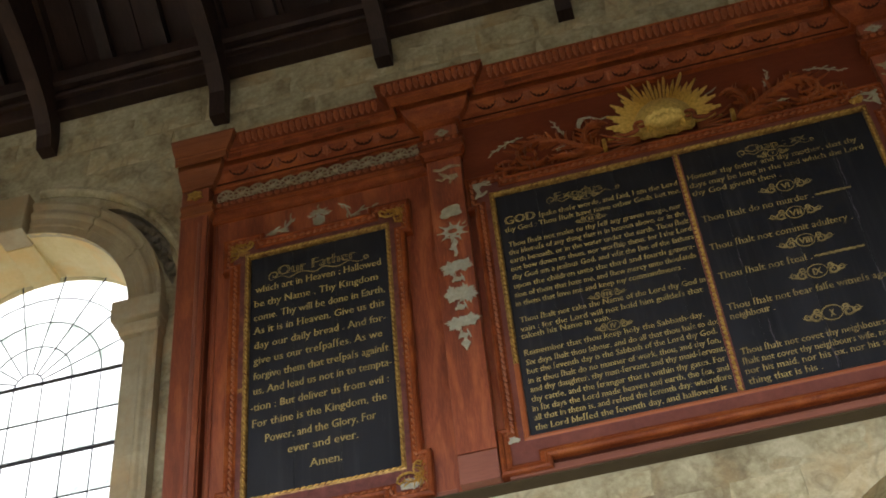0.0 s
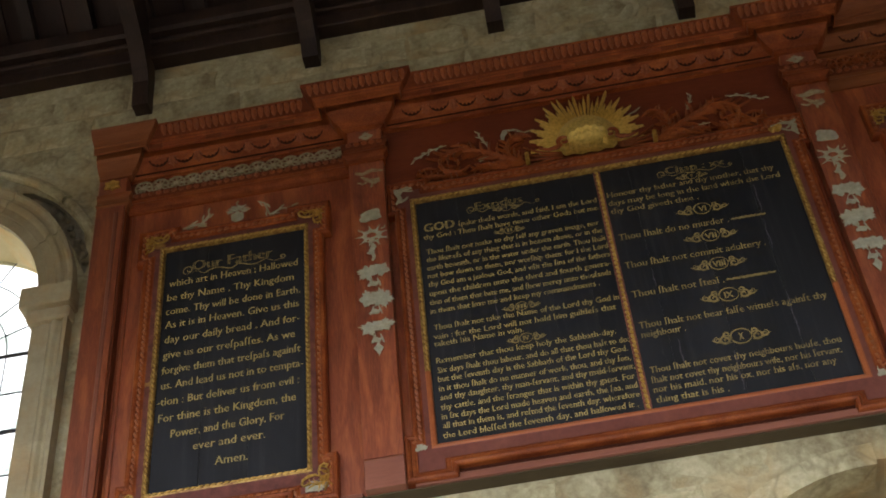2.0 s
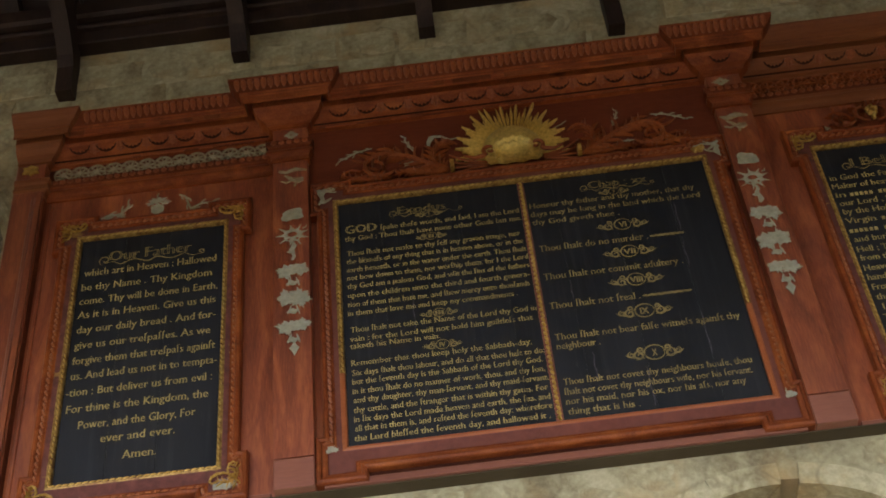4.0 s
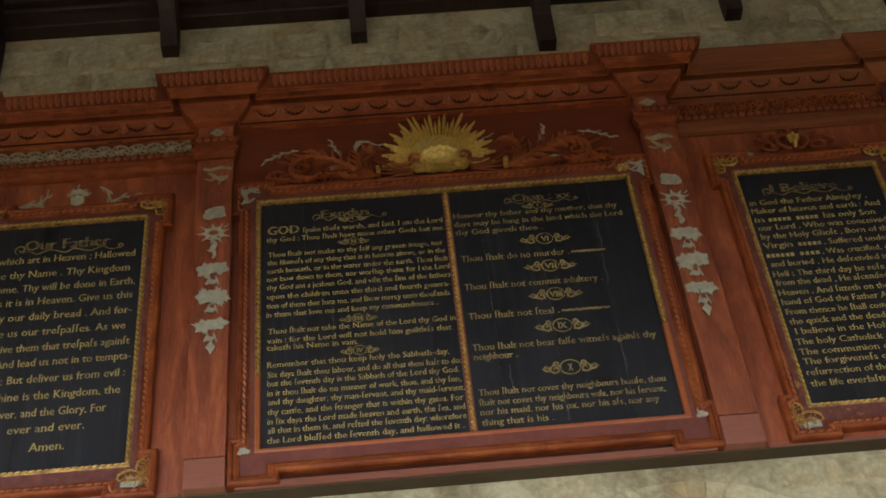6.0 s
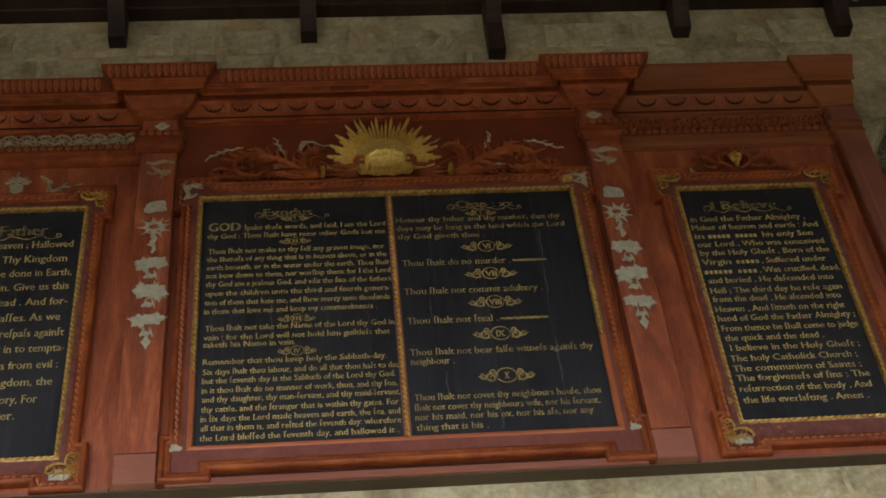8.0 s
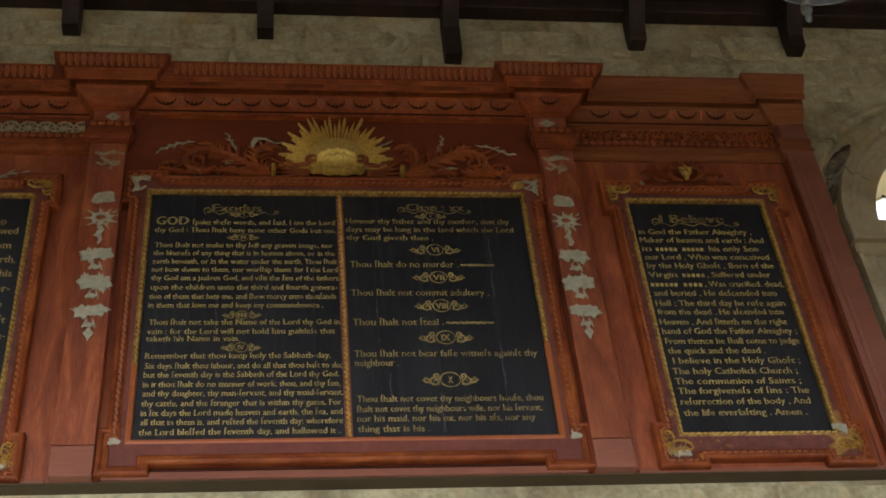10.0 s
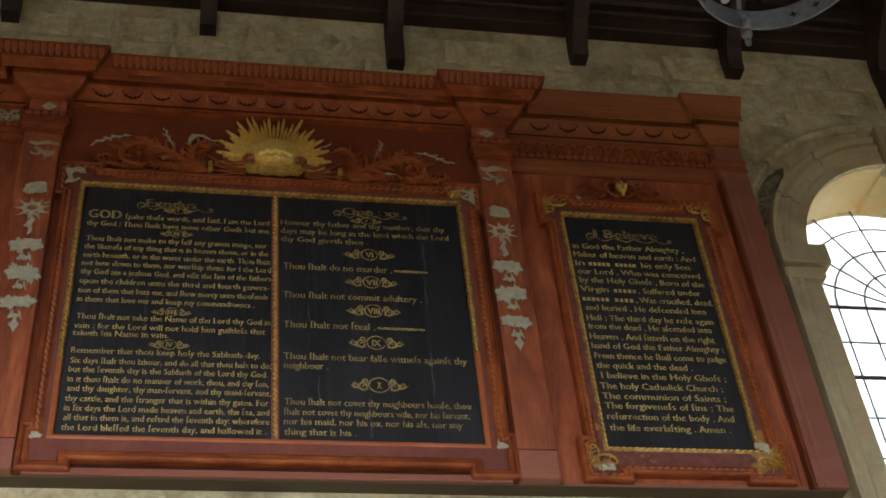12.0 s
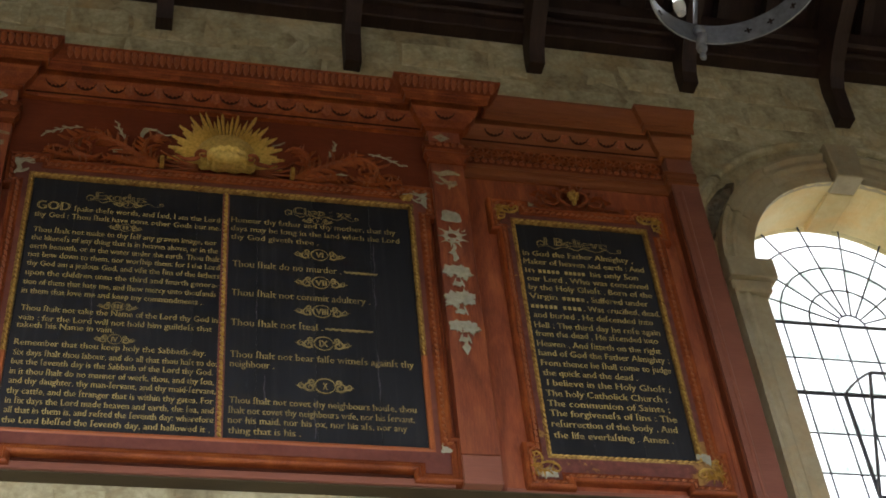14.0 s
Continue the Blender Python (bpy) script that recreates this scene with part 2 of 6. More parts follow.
def lead(nt, p):
    n = noise_of(nt, coords(nt, (1, 1, 1)), 40)
    nt.links.new(ramp(nt, n, [(0.3, (0.05, 0.05, 0.06)), (0.7, (0.1, 0.1, 0.115))]), p.inputs["Base Color"])
    p.inputs["Roughness"].default_value = 0.6
    p.inputs["Metallic"].default_value = 0.3


LEAD = material("grey_lead", lead)


def iron(nt, p):
    n = noise_of(nt, coords(nt, (1, 1, 1)), 30, 6, 0.65)
    nt.links.new(ramp(nt, n, [(0.3, (0.15, 0.155, 0.17)), (0.7, (0.27, 0.28, 0.305))]), p.inputs["Base Color"])
    nt.links.new(ramp(nt, n, [(0.3, (0.35,) * 3), (0.7, (0.6,) * 3)]), p.inputs["Roughness"])
    p.inputs["Metallic"].default_value = 0.6
    bump(nt, p, n, 0.3, 0.003)


IRON = material("grey_wrought_iron", iron)


def candle(nt, p):
    n = noise_of(nt, coords(nt, (1, 1, 1)), 20)
    nt.links.new(ramp(nt, n, [(0.3, (0.74, 0.74, 0.7)), (0.7, (0.85, 0.85, 0.82))]), p.inputs["Base Color"])
    p.inputs["Roughness"].default_value = 0.35


CANDLE = material("white_candle_tube", candle)


def lit(nt, p):
    n = noise_of(nt, coords(nt, (1, 1, 1)), 12)
    nt.links.new(ramp(nt, n, [(0.3, (0.9, 0.96, 1.0)), (0.7, (1, 1, 1))]), p.inputs["Emission Color"])
    p.inputs["Emission Strength"].default_value = 1.0


LAMP = material("lit_white_lamp", lit)


def pane_glass(nt, p):
    out = nt.nodes["Material Output"]
    clear, gloss, mix = nt.nodes.new("ShaderNodeBsdfTransparent"), nt.nodes.new("ShaderNodeBsdfGlossy"), nt.nodes.new("ShaderNodeMixShader")
    dirt = noise_of(nt, coords(nt, (1, 1, 1)), 2.2, 6, 0.6, 0.5)
    nt.links.new(per_piece(nt, ramp(nt, dirt, [(0.5, (0.97, 0.98, 0.97)), (0.62, (0.7, 0.74, 0.7)), (0.75, (0.3, 0.34, 0.32))]), 0.85, 1.0), clear.inputs["Color"])
    gloss.inputs["Roughness"].default_value = 0.05
    mix.inputs[0].default_value = 0.05
    nt.links.new(clear.outputs[0], mix.inputs[1])
    nt.links.new(gloss.outputs[0], mix.inputs[2])
    nt.links.new(mix.outputs[0], out.inputs["Surface"])


GLASS = material("old_clear_glass", pane_glass)


def daylight_sky(nt, p):
    n = noise_of(nt, coords(nt, (1, 1, 1)), 0.12, 3)
    nt.links.new(ramp(nt, n, [(0.3, (0.9, 0.95, 1.0)), (0.7, (1, 1, 1))]), p.inputs["Emission Color"])
    p.inputs["Base Color"].default_value = (0, 0, 0, 1)
    p.inputs["Emission Strength"].default_value = 1.2


def scuffed(nt, p):
    n = noise_of(nt, coords(nt, (1, 1, 1)), 45, 6, 0.7)
    nt.links.new(ramp(nt, n, [(0.35, (0.035, 0.032, 0.04)), (0.7, (0.12, 0.1, 0.115))]), p.inputs["Base Color"])
    p.inputs["Roughness"].default_value = 0.7


SCUFF = material("rubbed_grey_paint", scuffed)
SKY_GLOW = material("bright_overcast_sky", daylight_sky)


# ---- building helpers ----
def link(name, me, parent=None, label=""):
    ob = new(name, me)
    if parent is not None:
        ob.parent = parent
        if parent.type == "EMPTY" and parent.parent is None:
            ob.matrix_parent_inverse = parent.matrix_basis.inverted()
    return tagged(ob, label)


def mesh_of(name, bm, mat, smooth=False):
    me = bpy.data.meshes.new(name)
    bmesh.ops.recalc_face_normals(bm, faces=bm.faces)
    if smooth:
        for f in bm.faces:
            f.smooth = True
    bm.to_mesh(me)
    bm.free()
    me.materials.append(mat)
    return me


def part(name, bm, mat, parent, label="", smooth=False):
    return link(name, mesh_of(name, bm, mat, smooth), parent, label)


def raw(name, verts, faces, mat, parent, label="", smooth=False):
    bm = bmesh.new()
    vs = [bm.verts.new(v) for v in verts]
    for f in faces:
        bm.faces.new([vs[i] for i in f])
    return part(name, bm, mat, parent, label, smooth)


def thing(name, place, label, category, kind="", group=""):
    ob = new(name)
    ob.empty_display_size = 0.1
    ob.matrix_basis = Matrix.Translation(place)
    return tagged(ob, label, category, group, kind)


def box(bm, x0, x1, y0, y1, z0, z1, bevel=0.0):
    made = bmesh.ops.create_cube(bm, size=1, matrix=Matrix.LocRotScale(((x0 + x1) / 2, (y0 + y1) / 2, (z0 + z1) / 2), None, (x1 - x0, y1 - y0, z1 - z0)))
    if bevel:
        edges = list({e for v in made["verts"] for e in v.link_edges})
        bmesh.ops.bevel(bm, geom=edges, offset=bevel, segments=1, affect="EDGES")
    return bm


def boxed(name, dims, mat, parent, label="", bevel=0.003):
    return part(name, box(bmesh.new(), *dims, bevel), mat, parent, label)


def slab(bm, outline, y0, y1):
    """A flat shape, given as (x, z) round its edge, from y0 in front to y1 behind."""
    front = [bm.verts.new((x, y0, z)) for x, z in outline]
    back = [bm.verts.new((x, y1, z)) for x, z in outline]
    n = len(outline)
    for f in [tuple(range(n))] if n <= 4 else tess([[(x, z) for x, z in outline]]):
        bm.faces.new([front[i] for i in f])
        bm.faces.new([back[i] for i in reversed(f)])
    for i in range(n):
        j = (i + 1) % n
        bm.faces.new((front[i], front[j], back[j], back[i]))
    return bm


def tess(loops):
    return geometry.tessellate_polygon([[Vector((x, z, 0)) for x, z in loop] for loop in loops])


def tube(bm, points, radius, sides=6, taper=None):
    """A round bar along points; taper gives each point's share of the radius."""
    rings = []
    pts = [Vector(p) for p in points]
    for i, p in enumerate(pts):
        way = (pts[min(i + 1, len(pts) - 1)] - pts[max(i - 1, 0)]).normalized()
        side = way.cross(Vector((0, 1, 0.02)) if abs(way.y) < 0.9 else Vector((1, 0, 0))).normalized()
        up = side.cross(way)
        r = radius * (taper[i] if taper else 1)
        rings.append([bm.verts.new(p + r * (math.cos(a) * side + math.sin(a) * up)) for a in (2 * math.pi * k / sides for k in range(sides))])
    for a, b in zip(rings, rings[1:]):
        for k in range(sides):
            bm.faces.new((a[k], a[(k + 1) % sides], b[(k + 1) % sides], b[k]))
    bm.faces.new(rings[0][::-1])
    bm.faces.new(rings[-1])
    return bm


def mitres(path, closed=False):
    """For each point of a path in a plane, the way by which an offset of 1 to its right moves it."""
    n, out = len(path), []
    legs = range(n if closed else n - 1)
    normals = []
    for i in legs:
        d = Vector(path[(i + 1) % n]) - Vector(path[i])
        d.normalize()
        normals.append(Vector((d[1], -d[0])))
    for i in range(n):
        a = normals[i - 1] if (closed or i > 0) else normals[0]
        b = normals[i % len(normals)] if (closed or i < n - 1) else normals[-1]
        m = a + b
        out.append(m / max(m.dot(a), 0.2))
    return out


# ---- the wall, its windows and the arch below the board ----
WALL, BACK = 0.08, 0.545
WINDOWS = ((-3.77, 6.46, 0.775), (3.68, 6.43, 0.765))  # centre, springing height, half width
LIGHTS = ((-3.795, 6.479, 0.266), (3.694, 6.446, 0.259))  # centre and springing of the leaded glass, height of its panes
ARCH = (0.86, 3.86, 0.86)


def arched(cx, spring, r, sill, steps=24):
    """An opening's outline (x, z), from the left foot over the arch to the right foot."""
    arc = [(cx - r * math.cos(math.pi * k / steps), spring + r * math.sin(math.pi * k / steps)) for k in range(steps + 1)]
    return [(cx - r, sill), *arc, (cx + r, sill)]


def pierced(name, rect, holes, y, mat, parent, label=""):
    loops = [rect] + holes
    flat = [p for loop in loops for p in loop]
    return raw(name, [(x, y, z) for x, z in flat], tess(loops), mat, parent, label)


wall_north = thing("wall_north", (0, WALL, 0), "limewashed stone nave wall with two arched windows", "wall", "structure")
RECT = [(-9, 0), (9, 0), (9, 8.23), (-9, 8.23)]
OPENINGS = [arched(cx, s, r, 3.9) for cx, s, r in WINDOWS] + [arched(*ARCH, 2.4)]


def crescent(cx, spring, r, side, a0, a1, steps=14):
    """The open joint between an arch and its hood, tapering at both ends; angles up from the springing on one side."""
    rnd = random.Random(3)
    outer, inner = [], []
    for k in range(steps + 1):
        a = radians(a0 + (a1 - a0) * k / steps)
        swell = math.sin(math.pi * k / steps) ** 0.5
        for edge, rr in ((outer, r + 0.25 + 0.045 * swell), (inner, r + 0.24 - 0.034 * swell)):
            rr += rnd.uniform(-0.007, 0.007)
            edge.append((cx + side * rr * math.cos(a), spring + rr * math.sin(a)))
    return outer + inner[::-1]


GAPS = [crescent(*WINDOWS[0], 1, 8, 56), crescent(*WINDOWS[1], -1, 10, 44)]
pierced("wall_face", RECT, OPENINGS + GAPS, WALL, PLASTER, wall_north)
pierced("outer_face", RECT, [arched(cx, s, r + 0.052, 3.86) for cx, s, r in WINDOWS], BACK, PLASTER, wall_north)
boxed("wall_head", (-9, 9, WALL + 0.001, BACK, 8.17, 8.23), PLASTER, wall_north)


def reveal(outline, y0, y1, mat, parent, name="reveal", grow=0.0):
    ms = mitres(outline)
    verts = [(x, y0, z) for x, z in outline] + [(x - grow * m[0], y1, z - grow * m[1]) for (x, z), m in zip(outline, ms)]
    n = len(outline)
    return raw(name, verts, [(i, i + 1, n + i + 1, n + i) for i in range(n - 1)] + [(n - 1, 0, n, 2 * n - 1)], mat, parent, smooth=False)


for gap in GAPS:
    reveal(gap, WALL, WALL + 0.05, RUBBLE, wall_north, "open_joint")
    pierced("rubble_core", gap, [], WALL + 0.048, RUBBLE, wall_north, "dark rubble in an open joint")
    chips = random.Random(9)
    for k in range(9):  # loose stones in the joint
        (xa, za), (xb, zb) = gap[2 + k], gap[-3 - k]
        u, size = chips.uniform(0.3, 0.7), chips.uniform(0.018, 0.032)
        bm = bmesh.new()
        bmesh.ops.create_icosphere(bm, subdivisions=1, radius=1, matrix=Matrix.LocRotScale((xa + (xb - xa) * u, WALL + 0.04, za + (zb - za) * u), Euler((k, k * 2.1, k * 0.7)), (size * 1.3, size, size)))
        for v in bm.verts:
            v.co += Vector((chips.uniform(-0.006, 0.006), 0, chips.uniform(-0.006, 0.006)))
        part("rubble_stone", bm, RUBBLE, wall_north)
reveal(OPENINGS[2], WALL, 0.52, DRESSED, wall_north, "arch_reveal")
pierced("arch_back", [(x, z) for x, z in OPENINGS[2]], [], 0.52, PLASTER, wall_north)


def swept(name, path, profile, mat, parent, label="", closed=False, first=0, last=None, smooth=False):
    """A moulding along a path (x, z) on the wall: profile rows are (offset to the path's right, y)."""
    ms = mitres(path, closed)
    n = len(path)
    last = n - 1 if last is None else last
    idx = list(range(n)) if closed else list(range(first, last + 1))
    bm = bmesh.new()
    rings = [[bm.verts.new((path[i][0] + o * ms[i][0], y, path[i][1] + o * ms[i][1])) for o, y in profile] for i in idx]
    pairs = list(zip(rings, rings[1:])) + ([(rings[-1], rings[0])] if closed else [])
    for a, b in pairs:
        for k in range(len(profile) - 1):
            bm.faces.new((a[k], a[k + 1], b[k + 1], b[k]))
    if not closed:
        bm.faces.new(rings[0])
        bm.faces.new(rings[-1][::-1])
    return part(name, bm, mat, parent, label, smooth)


def arch_ring(name, cx, spring, r, profile, a0, a1, steps, mat, parent):
    path = [(cx - r * math.cos(radians(a0 + (a1 - a0) * k / steps)), spring + r * math.sin(radians(a0 + (a1 - a0) * k / steps))) for k in range(steps + 1)]
    return swept(name, path, [(-o, y) for o, y in profile], mat, parent)


PANE_W, GLASS_Y = 0.177, 0.5


def build_window(name, cx, spring, r, glass, label, came):
    win = thing(name, (cx, WALL, 3.9), label, "window", "structure")
    rg = r + 0.03
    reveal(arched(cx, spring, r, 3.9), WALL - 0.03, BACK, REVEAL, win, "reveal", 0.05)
    F = WALL
    trim = [(0, F), (0, F - 0.035), (0.05, F - 0.035), (0.055, F - 0.045), (0.1, F - 0.045), (0.11, F - 0.058), (0.12, F - 0.064), (0.135, F - 0.064), (0.152, F - 0.05), (0.168, F - 0.05), (0.186, F - 0.074), (0.204, F - 0.074), (0.204, F + 0.1)]
    # the arch's stones, with fine joints between them
    for a0, a1 in ((0.1, 27), (27.08, 54), (54.08, 83), (97, 125.92), (126, 152.92), (153, 179.9)):
        arch_ring("arch_stone", cx, spring, r, trim, a0, a1, 7, DRESSED, win)
    for side in (-1, 1):
        jamb = [(o, y) for o, y in trim]
        for z0, z1 in ((3.9, 4.72), (4.721, 5.5), (5.501, spring - 0.2)):
            path = [(cx + side * r, z0), (cx + side * r, z1)] if side > 0 else [(cx + side * r, z1), (cx + side * r, z0)]
            swept("jamb_stone", path, jamb, DRESSED, win)
        bm = bmesh.new()
        xs = sorted((cx + side * (r - 0.055), cx + side * (r + 0.222)))
        box(bm, xs[0], xs[1], F - 0.115, F + 0.3, spring - 0.13, spring + 0.005, 0.006)
        xs = sorted((cx + side * (r - 0.02), cx + side * (r + 0.212)))
        box(bm, xs[0], xs[1], F - 0.085, F + 0.28, spring - 0.21, spring - 0.131, 0.012)
        part("impost", bm, DRESSED, win)
    key = [(cx - 0.085, spring + r - 0.012), (cx + 0.085, spring + r - 0.012), (cx + 0.105, spring + r + 0.265), (cx - 0.105, spring + r + 0.265)]
    bm = slab(bmesh.new(), key, F - 0.1, F + 0.06)
    bmesh.ops.bevel(bm, geom=[e for e in bm.edges if e.calc_length() > 0.1], offset=0.006, segments=1, affect="EDGES")
    part("keystone", bm, DRESSED, win)
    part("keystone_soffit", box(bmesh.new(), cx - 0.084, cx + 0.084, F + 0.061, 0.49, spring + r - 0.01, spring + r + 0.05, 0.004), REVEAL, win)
    hood = [(0.315, F + 0.1), (0.31, F - 0.012), (0.32, F - 0.03), (0.338, F - 0.036), (0.358, F - 0.028), (0.372, F - 0.01), (0.39, F + 0.001)]
    for a0, a1 in ((0, 40), (40.08, 84), (96, 139.92), (140, 180)):
        arch_ring("hood_stone", cx, spring, r, hood, a0, a1, 10, STONE, win)
    boxed("sill", (cx - r, cx + r, F - 0.05, BACK, 3.84, 3.9), DRESSED, win)
    # panes
    (cx, spring, PANE_H), r = glass, r + 0.01
    cols = [(-0.0885 + PANE_W * k) for k in range(-4, 6)]
    rows = [spring - PANE_H * k for k in range(0, 11) if spring - PANE_H * k > 3.9]
    pm = mesh_of("pane", box(bmesh.new(), -PANE_W / 2 + 0.003, PANE_W / 2 - 0.003, -0.0015, 0.0015, -PANE_H / 2 + 0.003, PANE_H / 2 - 0.003), GLASS)
    for zi, z in enumerate(rows):
        for x in cols[:-1]:
            ob = link("pane", pm, win)
            ob.matrix_basis = Matrix.Translation((cx + x + PANE_W / 2, GLASS_Y, z - PANE_H / 2)) @ pose(0, 0, 0, random.uniform(-0.5, 0.5), 0, random.uniform(-0.5, 0.5))
            ob.visible_shadow = False
    radii = [0.087, 0.2655, 0.4425, 0.62, rg + 0.05]
    STILT = (0.0, 0.016, 0.018, 0.02, 0.02)
    part_angles = [20 * k for k in range(10)]
    for ri, (ra, rb) in enumerate(zip(radii, radii[1:])):
        bm = bmesh.new()
        out = [(-rr * math.cos(radians(a)), rr * math.sin(radians(a))) for rr, angles in ((ra, (0, 10, 20)), (rb, (20, 10, 0))) for a in angles]
        slab(bm, out, -0.0015, 0.0015)
        fm = mesh_of("fan_pane", bm, GLASS)
        for a in part_angles[:-1]:
            ob = link("fan_pane", fm, win)
            ob.matrix_basis = Matrix.Translation((cx, GLASS_Y, spring)) @ pose(0, 0, 0, 0, a, 0)
            ob.visible_shadow = False
    bm = bmesh.new()
    slab(bm, [(-0.087 * math.cos(radians(a)), 0.087 * math.sin(radians(a))) for a in range(0, 181, 20)], -0.0015, 0.0015)
    ob = part("fan_pane", bm, GLASS, win)
    ob.matrix_basis = Matrix.Translation((cx, GLASS_Y, spring))
    ob.visible_shadow = False
    # leads
    for x in cols:
        part("lead_came", tube(bmesh.new(), [(cx + x + random.uniform(-0.003, 0.003), GLASS_Y - 0.004, z) for z in (spring, 5.6, 4.7, 3.9)], came, 5), LEAD, win)
    for k, z in enumerate(rows):
        bar = k in (2, 5, 8)
        part("saddle_bar" if bar else "lead_came", tube(bmesh.new(), [(cx - rg, GLASS_Y - (0.02 if bar else 0.004), z), (cx + rg, GLASS_Y - (0.02 if bar else 0.004), z)], 0.013 if bar else (0.0115 if k == 0 else 0.0055), 6), LEAD, win)
    for ra, lift in zip(radii[:-1], STILT):
        part("lead_came", tube(bmesh.new(), [(cx - ra * math.cos(radians(a)), GLASS_Y - 0.004, spring + (ra + lift) * math.sin(radians(a))) for a in range(0, 181, 10)], came, 5), LEAD, win)
    for a in part_angles[1:-1]:
        c, s = -math.cos(radians(a)), math.sin(radians(a))
        part("lead_came", tube(bmesh.new(), [(cx + 0.087 * c, GLASS_Y - 0.004, spring + 0.087 * s), (cx + radii[-1] * c, GLASS_Y - 0.004, spring + radii[-1] * s)], came, 5), LEAD, win)
    return win


window_1 = build_window("window_1", *WINDOWS[0], LIGHTS[0], "round-arched leaded window in moulded stone surround", 0.0042)
window_2 = build_window("window_2", *WINDOWS[1], LIGHTS[1], "round-arched leaded window with open hopper vent", 0.0062)

# moulded rim of the arch under the board
under_arch = thing("arch_moulding", (ARCH[0], WALL, 2.4), "plain pale stone arch rim below the board", "arch", "structure")
for a0, a1 in ((0.3, 36), (36.05, 72), (72.05, 92), (97.5, 130), (130.05, 179.7)):
    arch_ring("arch_stone", *ARCH, [(-0.03, WALL + 0.2), (-0.03, WALL - 0.01), (0.0, WALL - 0.018), (0.07, WALL - 0.018), (0.075, WALL)], a0, a1, 9, STONE, under_arch)

backdrop = tagged(raw("sky_backdrop", [(-40, 14, -6), (40, 14, -6), (40, 14, 50), (-40, 14, 50)], [(0, 1, 2, 3)], SKY_GLOW, None), "plain bright overcast sky beyond the windows", "sky", kind="structure")

# ---- rest of the nave, behind and beside the camera ----
wall_south = thing("wall_south", (0, -9, 0), "limewashed stone wall with tall windows", "wall", "structure")
SOUTH = [[(wx - 0.8, 2.3), (wx + 0.8, 2.3), (wx + 0.8, 5.2), (wx - 0.8, 5.2)] for wx in (-5.6, -1.9, 1.9, 5.6)]
pierced("wall_face", RECT, SOUTH, -9.0, PLASTER, wall_south)
pierced("outer_face", RECT, SOUTH, -9.6, PLASTER, wall_south)
# an unseen wall behind the camera, added to keep low light off the upper board
light_screen_wall = thing("light_screen_wall", (0, -6.3, 0), "unseen plain limewashed wall with wide openings, added to shade the upper board", "wall", "structure")
BAYS = [[(x0, 0.001), (x1, 0.001), (x1, 3.62), (x0, 3.62)] for x0, x1 in ((-8.7, -3.3), (-2.8, 2.8), (3.3, 8.7))]
# openings for the added upper fill lamps
UPPER = [[(wx - 0.75, 6.5), (wx + 0.75, 6.5), (wx + 0.75, 7.9), (wx - 0.75, 7.9)] for wx in (-5.6, -1.9, 1.9, 5.6)]
for y in (-6.3, -6.8):
    pierced("wall_face", [(-9, 0), (9, 0), (9, 10.6), (-9, 10.6)], BAYS + UPPER, y, PLASTER, light_screen_wall)
for bay in BAYS:
    reveal([bay[0], bay[3], bay[2], bay[1]], -6.3, -6.8, PLASTER, light_screen_wall)
for side, name in ((-1, "wall_west"), (1, "wall_east")):
    tagged(part(name, box(bmesh.new(), *sorted((side * 9, side * 9.5)), -9.6, 0.545, 0, 13), PLASTER, None), "limewashed stone end wall", "wall", kind="structure")
tagged(part("floor", box(bmesh.new(), -9.5, 9.5, -9.6, 0.545, -0.2, 0), FLOOR_STONE, None), "worn pale stone floor", "floor", kind="structure")

# ---- roof ----
SLOPE = math.tan(radians(38))
roof = []
for side in (0, 1):
    y0, y1 = (0.85, -4.46) if side == 0 else (-9.77, -4.46)
    z0 = 8.62 - 0.85 * SLOPE if side == 0 else 8.62 - 0.85 * SLOPE
    z1 = z0 + abs(y1 - y0) * SLOPE
    bm = bmesh.new()
    k, x = 0, -9.5
    while x < 9.5:
        w = 0.19
        lift = 0.006 * (k % 3)
        vs = [bm.verts.new(p) for p in ((x, y0, z0 + lift), (x + w - 0.008, y0, z0 + lift), (x + w - 0.008, y1, z1 + lift), (x, y1, z1 + lift))]
        vs2 = [bm.verts.new(v.co + Vector((0, 0, 0.03))) for v in vs]
        bm.faces.new(vs), bm.faces.new(vs2[::-1])
        for i in range(4):
            bm.faces.new((vs[i], vs2[i], vs2[(i + 1) % 4], vs[(i + 1) % 4]))
        x, k = x + w, k + 1
    tagged(part("ceiling", bm, OAK_BOARD, None), "dark oak boarded roof slope", "ceiling", kind="structure")
    bm = bmesh.new()
    vs = [bm.verts.new(p) for p in ((-9.6, y0, z0 + 0.08), (9.6, y0, z0 + 0.08), (9.6, y1, z1 + 0.08), (-9.6, y1, z1 + 0.08))]
    bm.faces.new(vs)
    tagged(part("ceiling", bm, OAK_BOARD, None), "dark oak roof covering", "ceiling", kind="structure")

wall_plate = thing("wall_plate", (0, WALL, 8.16), "dark oak wall plate along the wall head", "beam", "structure")
boxed("plate_beam", (-9, 9, -0.02, 0.3, 8.2, 8.37), OAK, wall_plate, bevel=0.008)
boxed("plate_moulding", (-9, 9, -0.06, 0.0, 8.3, 8.34), OAK, wall_plate, bevel=0.01)
boxed("plate_cornice", (-9, 9, -0.1, 0.0, 8.36, 8.5), OAK, wall_plate, bevel=0.02)


